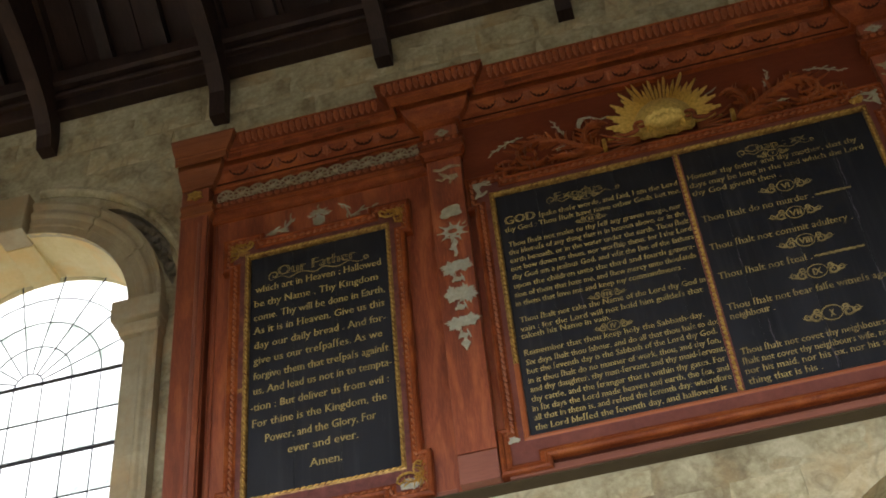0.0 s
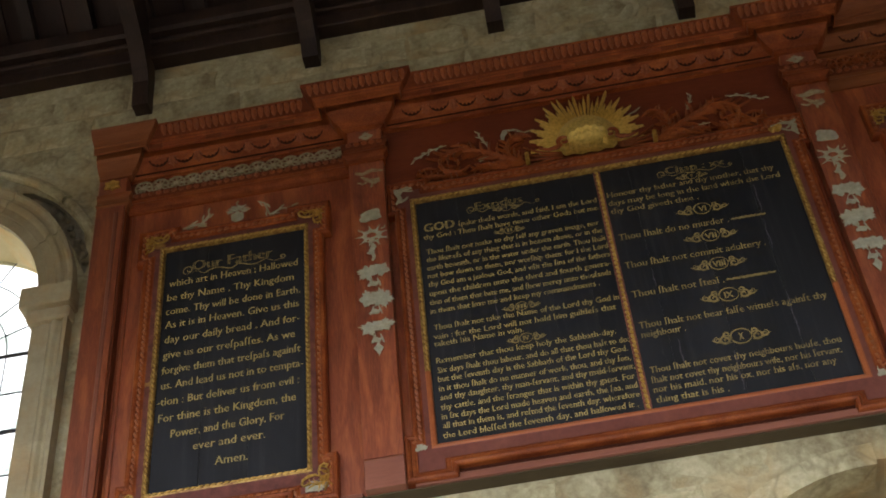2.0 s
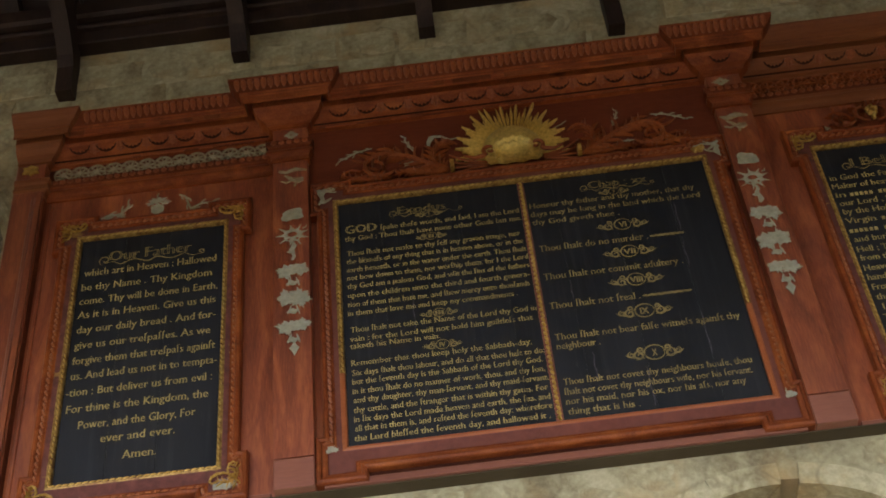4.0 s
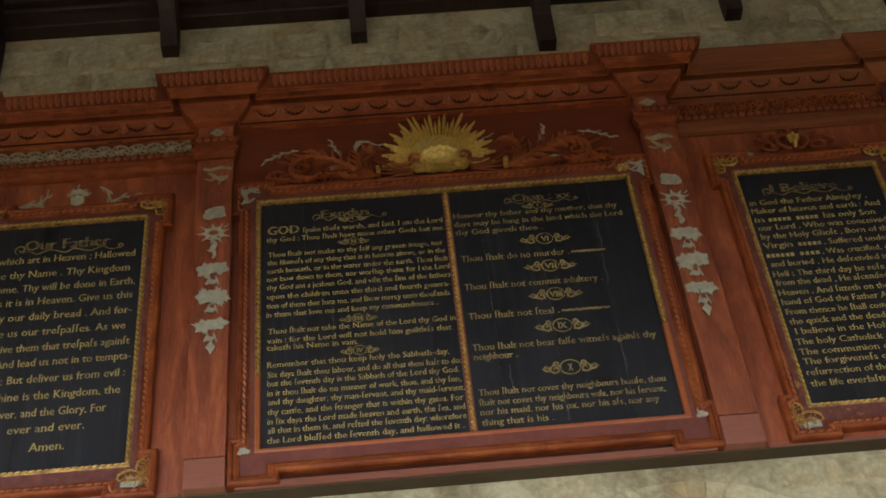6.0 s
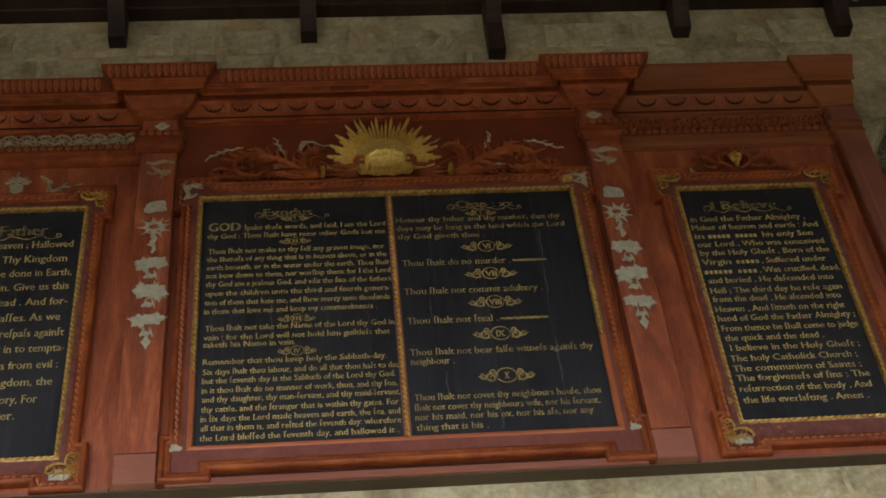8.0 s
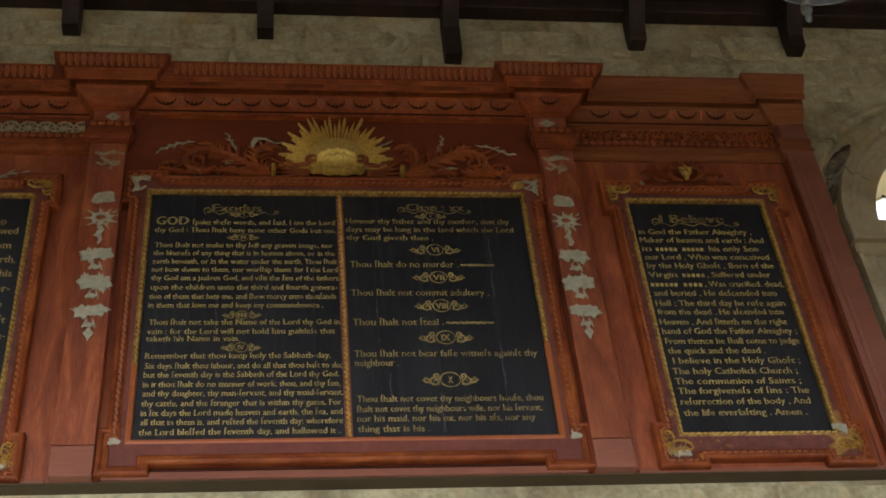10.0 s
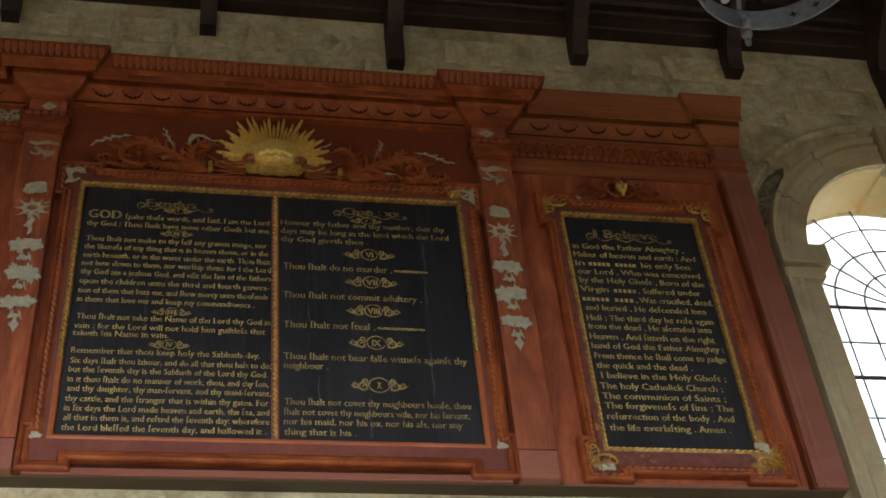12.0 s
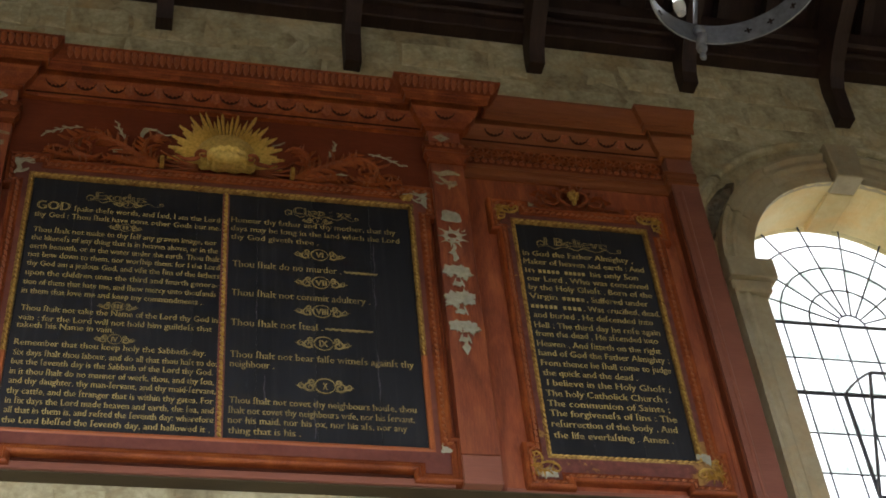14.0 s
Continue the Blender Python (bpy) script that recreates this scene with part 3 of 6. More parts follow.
def beam_strip(bm, x0, x1, under, over):
    """A timber of even width between two lines in the (y, z) plane."""
    rows = [[bm.verts.new((x, y, z)) for x, (y, z) in ((x0, u), (x1, u), (x1, o), (x0, o))] for u, o in zip(under, over)]
    for a, b in zip(rows, rows[1:]):
        for k in range(4):
            bm.faces.new((a[k], a[(k + 1) % 4], b[(k + 1) % 4], b[k]))
    bm.faces.new(rows[0][::-1])
    bm.faces.new(rows[-1])
    return bm


FEET = ((-5.75, 7.9), (-4.7, 7.9), (-3.635, 7.892), (-2.515, 7.799), (-1.488, 7.95), (-0.385, 7.96), (0.704, 7.768), (1.835, 7.935), (2.821, 7.909), (3.828, 7.727), (4.9, 7.9), (5.9, 7.9))
for x, foot in FEET:
    truss = thing("roof_truss", (x, WALL, foot), "dark oak curved brace and rafter of the roof", "roof truss", group="roof trusses")
    long = foot < 7.85
    under = [(-0.01, foot), (-0.025, 7.99), (-0.06, 8.06), (-0.13, 8.14), (-0.26, 8.24), (-0.46, 8.35), (-0.75, 8.47), (-1.4, 8.78), (-2.4, 9.4)]
    over = [(WALL, foot), (WALL, 8.05), (0.06, 8.16), (0.0, 8.3), (-0.08, 8.42), (-0.25, 8.58), (-0.5, 8.75), (-1.2, 9.25), (-2.3, 10.05)]
    w = 0.048
    part("brace", beam_strip(bmesh.new(), x - w, x + w, under, over), OAK, truss)
    part("rafter", beam_strip(bmesh.new(), x - w, x + w, [(0.1, 8.4), (-4.4, 8.4 + 4.5 * SLOPE)], [(0.1, 8.53), (-4.4, 8.53 + 4.5 * SLOPE)]), OAK, truss)
for x in (-5.4, -5.05, -4.35, -4.0, -3.26, -2.89, -2.17, -1.83, -1.12, -0.75, -0.02, 0.34, 1.08, 1.46, 2.16, 2.49, 3.16, 3.49, 4.18, 4.54, 5.2, 5.6):
    ob = part("common_rafter", beam_strip(bmesh.new(), x - 0.04, x + 0.04, [(0.1, 8.42), (-4.4, 8.42 + 4.5 * SLOPE)], [(0.1, 8.52), (-4.4, 8.52 + 4.5 * SLOPE)]), OAK, None)
    tagged(ob, "plain dark oak common rafter", "rafter", "common rafters")


# ---- the commandment board ----
board = thing("commandment_board", (0, WALL, 4.885), "mahogany-grained carved board with three black lettered tablets", "commandment board")
CENTRE, SIDE, PIER = -0.01, 0.03, -0.06
LOW, HIGH = 4.885, 7.17
boxed("centre_panel", (-1.1, 1.085, CENTRE + 0.022, WALL, LOW, HIGH), MAHOGANY, board, bevel=0)
boxed("frieze_board", (-1.1, 1.085, CENTRE, WALL - 0.02, 6.765, HIGH), FRIEZE, board, bevel=0)
boxed("side_panel", (-2.53, -1.275, SIDE, WALL, LOW, HIGH), MAHOGANY, board, bevel=0)
boxed("side_panel", (1.275, 2.49, SIDE, WALL, LOW, HIGH), MAHOGANY, board, bevel=0)
boxed("underside", (-2.68, 2.64, CENTRE + 0.004, WALL, LOW - 0.006, LOW - 0.001), SOFFIT_WOOD, board, "bare brown wooden underside", 0)

END = -0.03
PLAN = [(-2.69, -0.01), (-2.53, -0.01), (-2.53, SIDE), (-1.278, SIDE), (-1.278, PIER), (-1.094, PIER), (-1.094, CENTRE),
        (1.08, CENTRE), (1.08, PIER), (1.264, PIER), (1.264, SIDE), (2.49, SIDE), (2.49, -0.01), (2.65, -0.01)]
CROWN = [(-0.1, 7.392), (0.2125, 7.392), (0.21, 7.378), (0.2, 7.368), (0.192, 7.352), (0.176, 7.336), (0.158, 7.328), (0.15, 7.322), (0.15, 7.312), (0.142, 7.308), (0.14, 7.27),
         (0.131, 7.267), (0.13, 7.318), (0.1, 7.318), (0.096, 7.262), (0.086, 7.25), (0.078, 7.228), (0.058, 7.206), (0.034, 7.196), (0.028, 7.19), (0.026, 7.178), (0.008, 7.174), (0.006, 7.166), (-0.005, 7.166)]
NECK = [(-0.005, 7.056), (0.016, 7.055), (0.03, 7.05), (0.034, 7.042), (0.032, 7.02), (0.022, 7.012), (0.02, 6.992), (0.028, 6.984), (0.032, 6.976), (0.032, 6.962), (0.018, 6.956), (0.008, 6.945), (0.006, 6.925), (0.012, 6.92), (0.012, 6.912), (-0.005, 6.911)]


def entablature(name, profile, first, last, mat, parent, label=""):
    ms = mitres(PLAN)
    bm = bmesh.new()
    rings = [[bm.verts.new((PLAN[i][0] + o * ms[i][0], PLAN[i][1] + o * ms[i][1], z)) for o, z in profile] for i in range(first, last + 1)]
    for a, b in zip(rings, rings[1:]):
        for k in range(len(profile) - 1):
            bm.faces.new((a[k], a[k + 1], b[k + 1], b[k]))
    for ring, end in ((rings[0], first == 0), (rings[-1], last == len(PLAN) - 1)):
        if end:
            x = ring[0].co.x
            back = [bm.verts.new((x, WALL, profile[-1][1])), bm.verts.new((x, WALL, profile[0][1]))]
            bm.faces.new([*ring, *back])
    return part(name, bm, mat, parent, label)


cornices = {}
for key, first, last, mat in (("end_l", 0, 2, PLAIN_CROWN), ("bay_l", 2, 3, MOULDING), ("pier_l", 3, 6, MOULDING), ("mid", 6, 7, MOULDING), ("pier_r", 7, 10, MOULDING), ("bay_r", 10, 11, PLAIN_CROWN), ("end_r", 11, 13, PLAIN_CROWN)):
    cornices[key] = entablature("cornice", CROWN, first, last, mat, board)
    if key != "mid":
        entablature("neck_moulding", NECK, first, last, mat, board)

# dark ground of the leaf enrichment on the crown, recess shade in its colour
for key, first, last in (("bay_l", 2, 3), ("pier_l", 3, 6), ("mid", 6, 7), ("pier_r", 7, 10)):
    entablature("crown_ground", [(0.2118, 7.3765), (0.2016, 7.366), (0.1936, 7.351), (0.1775, 7.3345), (0.16, 7.3268)], first, last, GROUND_SHADE, cornices[key])

# dark strips behind the beads paint in the shade of their relief
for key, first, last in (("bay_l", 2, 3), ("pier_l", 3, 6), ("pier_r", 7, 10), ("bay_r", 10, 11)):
    entablature("bead_ground", [(0.0325, 7.053), (0.0362, 7.042), (0.0342, 7.019), (0.024, 7.0105)], first, last, GROUND_SHADE, cornices[key])
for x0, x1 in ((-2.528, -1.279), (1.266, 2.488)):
    boxed("wheel_ground", (x0, x1, SIDE - 0.002, SIDE + 0.01, 7.057, 7.165), GROUND_SHADE, board, bevel=0)

# a dark strip imitates the line of shade under the ogee
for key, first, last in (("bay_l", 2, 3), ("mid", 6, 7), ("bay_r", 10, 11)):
    entablature("stained_fillet", [(0.0375, 7.1985), (0.031, 7.1885)], first, last, SHADE_WOOD, cornices[key])
# crossbanded veneer on the two flat bands of the cornice
for key, xa, xb, y in (("mid", -0.95, 0.94, CENTRE), ("bay_l", -2.385, -1.42, SIDE)):
    rnd = random.Random(17)
    for out, z0, z1, edge in ((0.141, 7.272, 7.306, 0.0), (0.027, 7.1685, 7.1775, 0.1)):
        x = xa - edge
        while x < xb + edge - 0.03:
            w = min(rnd.uniform(0.045, 0.1), xb + edge - x)
            boxed("veneer_block", (x + 0.0006, x + w - 0.0006, y - out - 0.0025, y - out + 0.004, z0, z1), VENEER, cornices[key], bevel=0.0006)
            x += w

# pilasters and end piers
pilasters = {}
for side, (x0, x1) in ((-1, (-1.278, -1.094)), (1, (1.08, 1.264))):
    pilasters[side] = boxed("pilaster", (x0, x1, PIER, WALL, 5.04, HIGH), MAHOGANY, board, bevel=0.002)
    boxed("plinth_block", (x0 + 0.001, x1 - 0.001, PIER + 0.003, WALL, LOW, 5.037), RED_PAINT, board)
for x0, x1 in ((-2.69, -2.53), (2.49, 2.65)):
    boxed("end_pilaster", (x0, x1, END, WALL, LOW, HIGH), RED_PAINT if x0 > 0 else MAHOGANY, board, bevel=0.003)
    inner = x1 if x0 < 0 else x0
    s = 1 if x0 < 0 else -1
    boxed("edge_bead", (*sorted((inner - s * 0.055, inner - s * 0.03)), END - 0.006, WALL, LOW, 6.91), RED_PAINT, board, bevel=0.006)
    # dark facing that colours in the shade on the pilaster's inner side
    boxed("stained_return", (*sorted((inner + s * 0.0005, inner + s * 0.014)), END + 0.008, WALL, LOW, 6.91), GROUND_SHADE, board, "return darkened for shade", 0.003)
    boxed("edge_strip", (*sorted((inner + s * 0.03, inner + s * 0.05)), SIDE - 0.008, WALL, LOW, 6.91), MAHOGANY, board, bevel=0.004)

# ---- tablets ----
TABLETS = {"left": (-2.294, -1.546, 5.09, 6.59, 0.024), "mid": (-0.95, 0.95, 5.089, 6.603, 0.0), "right": (1.533, 2.26, 5.107, 6.592, 0.024)}
JOINTS = {"left": (-2.06, -1.83), "mid": (-0.735, -0.52, -0.33, -0.14, 0.16, 0.44, 0.735), "right": (1.76, 2.01)}
tablets, frames = {}, {}


def ears_outline(x0, x1, z0, z1, edge, ear, size, foot, low, rise):
    """The outline of a frame whose four corners step out; foot and low are its drops below the tablet, rise the height of the lower ears."""
    a, b = edge, ear
    return [(x0 - b, z0 - low), (x0 - b + size, z0 - low), (x0 - b + size, z0 - foot), (x1 + b - size, z0 - foot), (x1 + b - size, z0 - low), (x1 + b, z0 - low),
            (x1 + b, z0 - low + rise), (x1 + a, z0 - low + rise), (x1 + a, z1 + b - size), (x1 + b, z1 + b - size), (x1 + b, z1 + b), (x1 + b - size, z1 + b),
            (x1 + b - size, z1 + a), (x0 - b + size, z1 + a), (x0 - b + size, z1 + b), (x0 - b, z1 + b), (x0 - b, z1 + b - size), (x0 - a, z1 + b - size),
            (x0 - a, z0 - low + rise), (x0 - b, z0 - low + rise)]


FOOT = {"left": (0.145, 0.192, 0.245), "mid": (0.14, 0.194, 0.248), "right": (0.158, 0.197, 0.245)}


def rope(path_points, radius, pitch, closed=True):
    """A twisted rope moulding along straight runs: slanting beads set side by side."""
    bm = bmesh.new()
    runs = list(zip(path_points, path_points[1:] + path_points[:1])) if closed else list(zip(path_points, path_points[1:]))
    for (xa, ya, za), (xb, yb, zb) in runs:
        a, b = Vector((xa, ya, za)), Vector((xb, yb, zb))
        n = max(int((b - a).length / pitch), 1)
        way = (b - a).normalized()
        across = way.cross(Vector((0, 1, 0)))
        for k in range(n):
            c = a + (b - a) * ((k + 0.5) / n)
            ends = [c - way * pitch * 0.42 - across * radius * 0.7, c + way * pitch * 0.42 + across * radius * 0.7]
            tube(bm, [ends[0], c + Vector((0, -radius * 0.5, 0)), ends[1]], radius, 5, (0.5, 1, 0.5))
    return bm


for key, (x0, x1, z0, z1, y) in TABLETS.items():
    tab = tablets[key] = link("tablet", None, board)
    tab.matrix_parent_inverse = board.matrix_basis.inverted()
    tagged(tab, "black painted plank tablet with gold lettering")
    cuts = [x0, *JOINTS[key], x1]
    for a, b in zip(cuts, cuts[1:]):
        boxed("plank", (a + 0.0018, b - 0.0018, y + random.uniform(-0.0012, 0.0012), y + 0.02, z0, z1), BLACK, tab, bevel=0.0012)
    boxed("backing_board", (x0 + 0.001, x1 - 0.001, y + 0.0035, y + 0.021, z0 + 0.001, z1 - 0.001), BLACK, tab, bevel=0)
    fr = frames[key] = link("tablet_frame", None, board)
    fr.matrix_parent_inverse = board.matrix_basis.inverted()
    back = SIDE if key != "mid" else CENTRE + 0.022
    f = y - 0.02
    foot, low, rise = FOOT[key]

    def inset(d):
        return ears_outline(x0, x1, z0, z1, 0.105 - d, 0.145 - d, 0.232 - 2 * d, foot - d, low - d, rise - 2 * d)

    outline = inset(0)
    prof = [(0.0, back + 0.002), (0.0, f - 0.012), (0.006, f - 0.022), (0.016, f - 0.026), (0.026, f - 0.02), (0.03, f - 0.008), (0.042, f - 0.006), (0.05, f), (0.058, f)]
    swept("outer_moulding", outline, [(-o, yy) for o, yy in prof], MOULDING, fr, closed=True)
    inner = inset(0.055)
    loops = [inner, [(x0 - 0.024, z0 - 0.024), (x1 + 0.024, z0 - 0.024), (x1 + 0.024, z1 + 0.024), (x0 - 0.024, z1 + 0.024)]]
    pierced("frame_face", loops[0], loops[1:], f, BOLE if key == "mid" else FRAME_GROUND, fr, "purple-brown face with worn gilding")
    hole = [(x0, z0), (x1, z0), (x1, z1), (x0, z1)]
    fillet = [(-0.002, y + 0.004), (-0.002, y - 0.01), (0.001, y - 0.018), (0.006, y - 0.021), (0.011, y - 0.021), (0.015, f - 0.003), (0.025, f + 0.001), (0.025, f + 0.004)]
    if key == "mid":
        # the gilding is lost along the foot and the lowest part of both sides
        path = [(x0, 5.5), (x0, z1), (x1, z1), (x1, 5.62)]
        swept("gilt_fillet", path, [(-o, yy) for o, yy in fillet], FILLET_GILT, fr, "worn gilt fillet")
        swept("bare_fillet", [(x1, 5.617), (x1, z0), (x0, z0), (x0, 5.497)], [(-o, yy) for o, yy in fillet], ORANGE_PAINT, fr, "orange-red painted fillet")
        bead = rope([(x0 - 0.0085, y - 0.021, 5.5), (x0 - 0.0085, y - 0.021, z1 + 0.0085), (x1 + 0.0085, y - 0.021, z1 + 0.0085), (x1 + 0.0085, y - 0.021, 5.62)], 0.0054, 0.03, False)
    else:
        swept("gilt_fillet", hole, fillet, FILLET_GILT, fr, "worn gilt fillet", closed=True)
        bead = rope([(x - s * 0.0085, y - 0.021, z - q * 0.0085) for x, z, s, q in ((x0, z0, 1, 1), (x1, z0, -1, 1), (x1, z1, -1, -1), (x0, z1, 1, -1))], 0.0054, 0.03)
    part("fillet_beading", bead, GILT, fr)
    edge = inset(0.034)
    if key == "mid":  # plain along the foot
        edge = edge[6:]
    part("rope_moulding", rope([(x, f - 0.01, z) for x, z in edge], 0.0088, 0.036, key != "mid"), ORANGE_PAINT, fr)

# bottom rail between the feet
for xa, xb, y in ((-2.5, -1.3, SIDE), (-1.06, 1.05, CENTRE), (1.29, 2.47, SIDE)):
    boxed("bottom_rail", (xa, xb, y - 0.012, WALL, LOW, 4.921), RED_PAINT, board, bevel=0.004)
    # shade of the recess is put into this strip's dark colour
    boxed("recessed_fillet", (xa, xb, y + 0.008, WALL, 4.9215, 4.985), SHADE_WOOD, board, "sunk fillet darkened for shade", 0)
tagged(part("column_divider", rope([(0.0, -0.008, 5.095), (0.0, -0.008, 6.6)], 0.0095, 0.028, False), GILT, tablets["mid"], "gold and red twisted rope divider"), kind="stuff")
boxed("divider_backing", (-0.017, 0.017, -0.005, 0.01, 5.091, 6.602), RED_PAINT, tablets["mid"], bevel=0.001)


# ---- lettering ----
def text_mesh(words, cap, width=None, bold=0.0, pen=0.03, mat=None):
    """A line of flat letters: left end and baseline at the origin, capitals cap high, drawn out to width. In the (x, z) plane."""
    cu = bpy.data.curves.new("lettering", "FONT")
    cu.body, cu.resolution_u, cu.offset = words, 2, bold
    ob = bpy.data.objects.new("lettering", cu)
    me = bpy.data.meshes.new_from_object(ob)
    bpy.data.objects.remove(ob)
    bpy.data.curves.remove(cu)
    co = np.zeros(len(me.vertices) * 3)
    me.vertices.foreach_get("co", co)
    co = co.reshape(-1, 3)[:, :2]
    tris = [tuple(f.vertices) for f in me.polygons]
    count = {}
    for f in tris:
        for i in range(len(f)):
            e = tuple(sorted((f[i], f[(i + 1) % len(f)])))
            count[e] = count.get(e, 0) + 1
    bpy.data.meshes.remove(me)
    left, right = co[:, 0].min(), co[:, 0].max()
    k = cap / 0.72
    sx = k if width is None else width / (right - left)
    verts, faces = [], []
    for shift in (-0.5, 0.5):  # a broad pen: stout uprights, thin level strokes
        base = len(verts)
        verts += [((x - left + shift * pen) * sx, -0.0003 * (shift > 0), z * k) for x, z in co]
        faces += [tuple(base + i for i in f) for f in tris]
    for (i, j), n in count.items():  # serifs at the stems' level ends
        (xa, za), (xb, zb) = co[i], co[j]
        if n == 1 and abs(za - zb) < 0.004 and 0.03 < abs(xa - xb) < 0.16:
            xm, half = (xa + xb) / 2 - left, abs(xa - xb) / 2 + 0.075
            up = 0.034 if za < 0.3 else -0.034
            base = len(verts)
            verts += [((xm + o * half) * sx, -0.0006, (za + h) * k) for o, h in ((-1, 0), (1, 0), (0.6, up), (-0.6, up))]
            faces.append((base, base + 1, base + 2, base + 3) if up > 0 else (base + 3, base + 2, base + 1, base))
    out = bpy.data.meshes.new("lettering")
    out.from_pydata(verts, [], faces)
    out.materials.append(mat or LETTER)
    return out


def write(words, x0, x1, z, cap, y, parent, bold=-0.012, mat=None):
    ob = link("lettering", text_mesh(words, cap, x1 - x0, bold, 0.1 if cap > 0.05 else 0.04, mat), parent)
    ob.matrix_basis = Matrix.Translation((x0, y - 0.0022, z))
    return tagged(ob, kind="stuff")


def bars(x0, x1, z, high, y, parent):
    """Plain strokes where a name stands."""
    n = max(round((x1 - x0) / 0.024), 1)
    bm = bmesh.new()
    for k in range(n):
        xa = x0 + (x1 - x0) * k / n
        box(bm, xa, xa + 0.016, y - 0.0026, y - 0.0006, z, z + high)
    return tagged(part("lettering", bm, LETTER, parent), kind="stuff")


def ribbon(bm, points, width, y):
    """A flat painted stroke along (x, z) points, thin at both ends."""
    y -= 0.0002 * (len(bm.verts) % 7)
    n = len(points)
    pts = [Vector(p) for p in points]
    left, right = [], []
    for i, p in enumerate(pts):
        d = (pts[min(i + 1, n - 1)] - pts[max(i - 1, 0)]).normalized()
        w = width * (0.35 + 0.65 * math.sin(math.pi * i / (n - 1))) / 2
        left.append(bm.verts.new((p[0] - d[1] * w, y, p[1] + d[0] * w)))
        right.append(bm.verts.new((p[0] + d[1] * w, y, p[1] - d[0] * w)))
    for i in range(n - 1):
        bm.faces.new((left[i], left[i + 1], right[i + 1], right[i]))
    return bm


def spiral(cx, cz, r0, r1, a0, turns, steps=16, flip=1):
    return [(cx + flip * (r0 + (r1 - r0) * k / steps) * math.cos(radians(a0) + 2 * math.pi * turns * k / steps), cz + (r0 + (r1 - r0) * k / steps) * math.sin(radians(a0) + 2 * math.pi * turns * k / steps)) for k in range(steps + 1)]


def cartouche(numeral, cx, cz, wide, high, y, parent):
    bm = bmesh.new()
    yy = y - 0.0022
    r = high * 0.46
    ring = [(cx + r * 1.15 * math.cos(a), cz + r * math.sin(a)) for a in (2 * math.pi * k / 20 for k in range(21))]
    ribbon(bm, ring, high * 0.09, yy)
    for s in (-1, 1):
        ribbon(bm, spiral(cx + s * wide * 0.26, cz - high * 0.12, high * 0.34, high * 0.06, 160, -1.5, 18, s), high * 0.13, yy)
        ribbon(bm, spiral(cx + s * wide * 0.23, cz + high * 0.22, high * 0.22, high * 0.05, 200, 1.3, 14, s), high * 0.11, yy)
        ribbon(bm, spiral(cx + s * wide * 0.4, cz - high * 0.05, high * 0.2, high * 0.05, 90, -1.3, 14, s), high * 0.11, yy)
        ribbon(bm, [(cx + s * wide * (0.18 + 0.32 * k / 8), cz - high * 0.32 + high * 0.3 * (k / 8) ** 2) for k in range(9)], high * 0.1, yy)
    part("numeral_cartouche", bm, DIM_LETTER, parent)
    n = len(numeral)
    w = min(high * 0.24 * n, r * 1.6) if numeral != "I" else high * 0.08
    write(numeral, cx - w / 2, cx + w / 2, cz - high * 0.22, high * 0.44, y, parent, 0.02, DIM_LETTER)


def flourish(x0, x1, z, high, y, parent):
    """Painted loops under and beside a heading."""
    bm = bmesh.new()
    yy = y - 0.002
    n = 44
    ribbon(bm, [(x0 + (x1 - x0) * k / n + high * 0.12 * math.sin(6 * math.pi * k / n), z + high * 0.14 * math.sin(8 * math.pi * k / n)) for k in range(n + 1)], high * 0.09, yy)
    ribbon(bm, spiral(x0 + high * 0.1, z + high * 0.3, high * 0.42, high * 0.08, 250, -1.2, 18), high * 0.1, yy)
    ribbon(bm, spiral(x1 - high * 0.05, z + high * 0.12, high * 0.22, high * 0.05, 250, 1.2, 14), high * 0.09, yy)
    part("heading_flourish", bm, DIM_LETTER, parent)


def heading(words, x0, x1, z, cap, y, parent, tail=0.06):
    write(words, x0, x1, z, cap, y, parent, -0.022, DIM_LETTER)
    flourish(x0 - 0.03, x1 + tail, z - cap * 0.22, cap * 1.1, y, parent)


YL, YC = TABLETS["left"][4], 0.0
t_left, t_mid, t_right = tablets["left"], tablets["mid"], tablets["right"]
heading("Our Father", -2.14, -1.72, 6.43, 0.072, YL, t_left)
LEFT_LINES = (("which art in Heaven ; Hallowed", -2.262, -1.585, 6.343), ("be thy Name . Thy Kingdom", -2.267, -1.606, 6.247), ("come. Thy will be done in Earth,", -2.269, -1.574, 6.155),
              ("As it is in Heaven. Give us this", -2.268, -1.58, 6.066), ("day our daily bread . And for-", -2.265, -1.577, 5.97), ("give us our tre\u017fpa\u017f\u017fes. As we", -2.267, -1.602, 5.873),
              ("forgive them that tre\u017fpa\u017fs again\u017ft", -2.267, -1.575, 5.777), ("us. And lead us not in to tempta-", -2.265, -1.563, 5.685), ("-tion ; But deliver us from evil :", -2.279, -1.584, 5.588),
              ("For thine is the Kingdom, the", -2.268, -1.6, 5.49), ("Power, and the Glory, For", -2.202, -1.656, 5.393), ("ever and ever.", -2.09, -1.747, 5.304), ("Amen.", -1.982, -1.828, 5.2))
for words, x0, x1, z in LEFT_LINES:
    write(words, x0, x1, z, 0.047, YL, t_left)

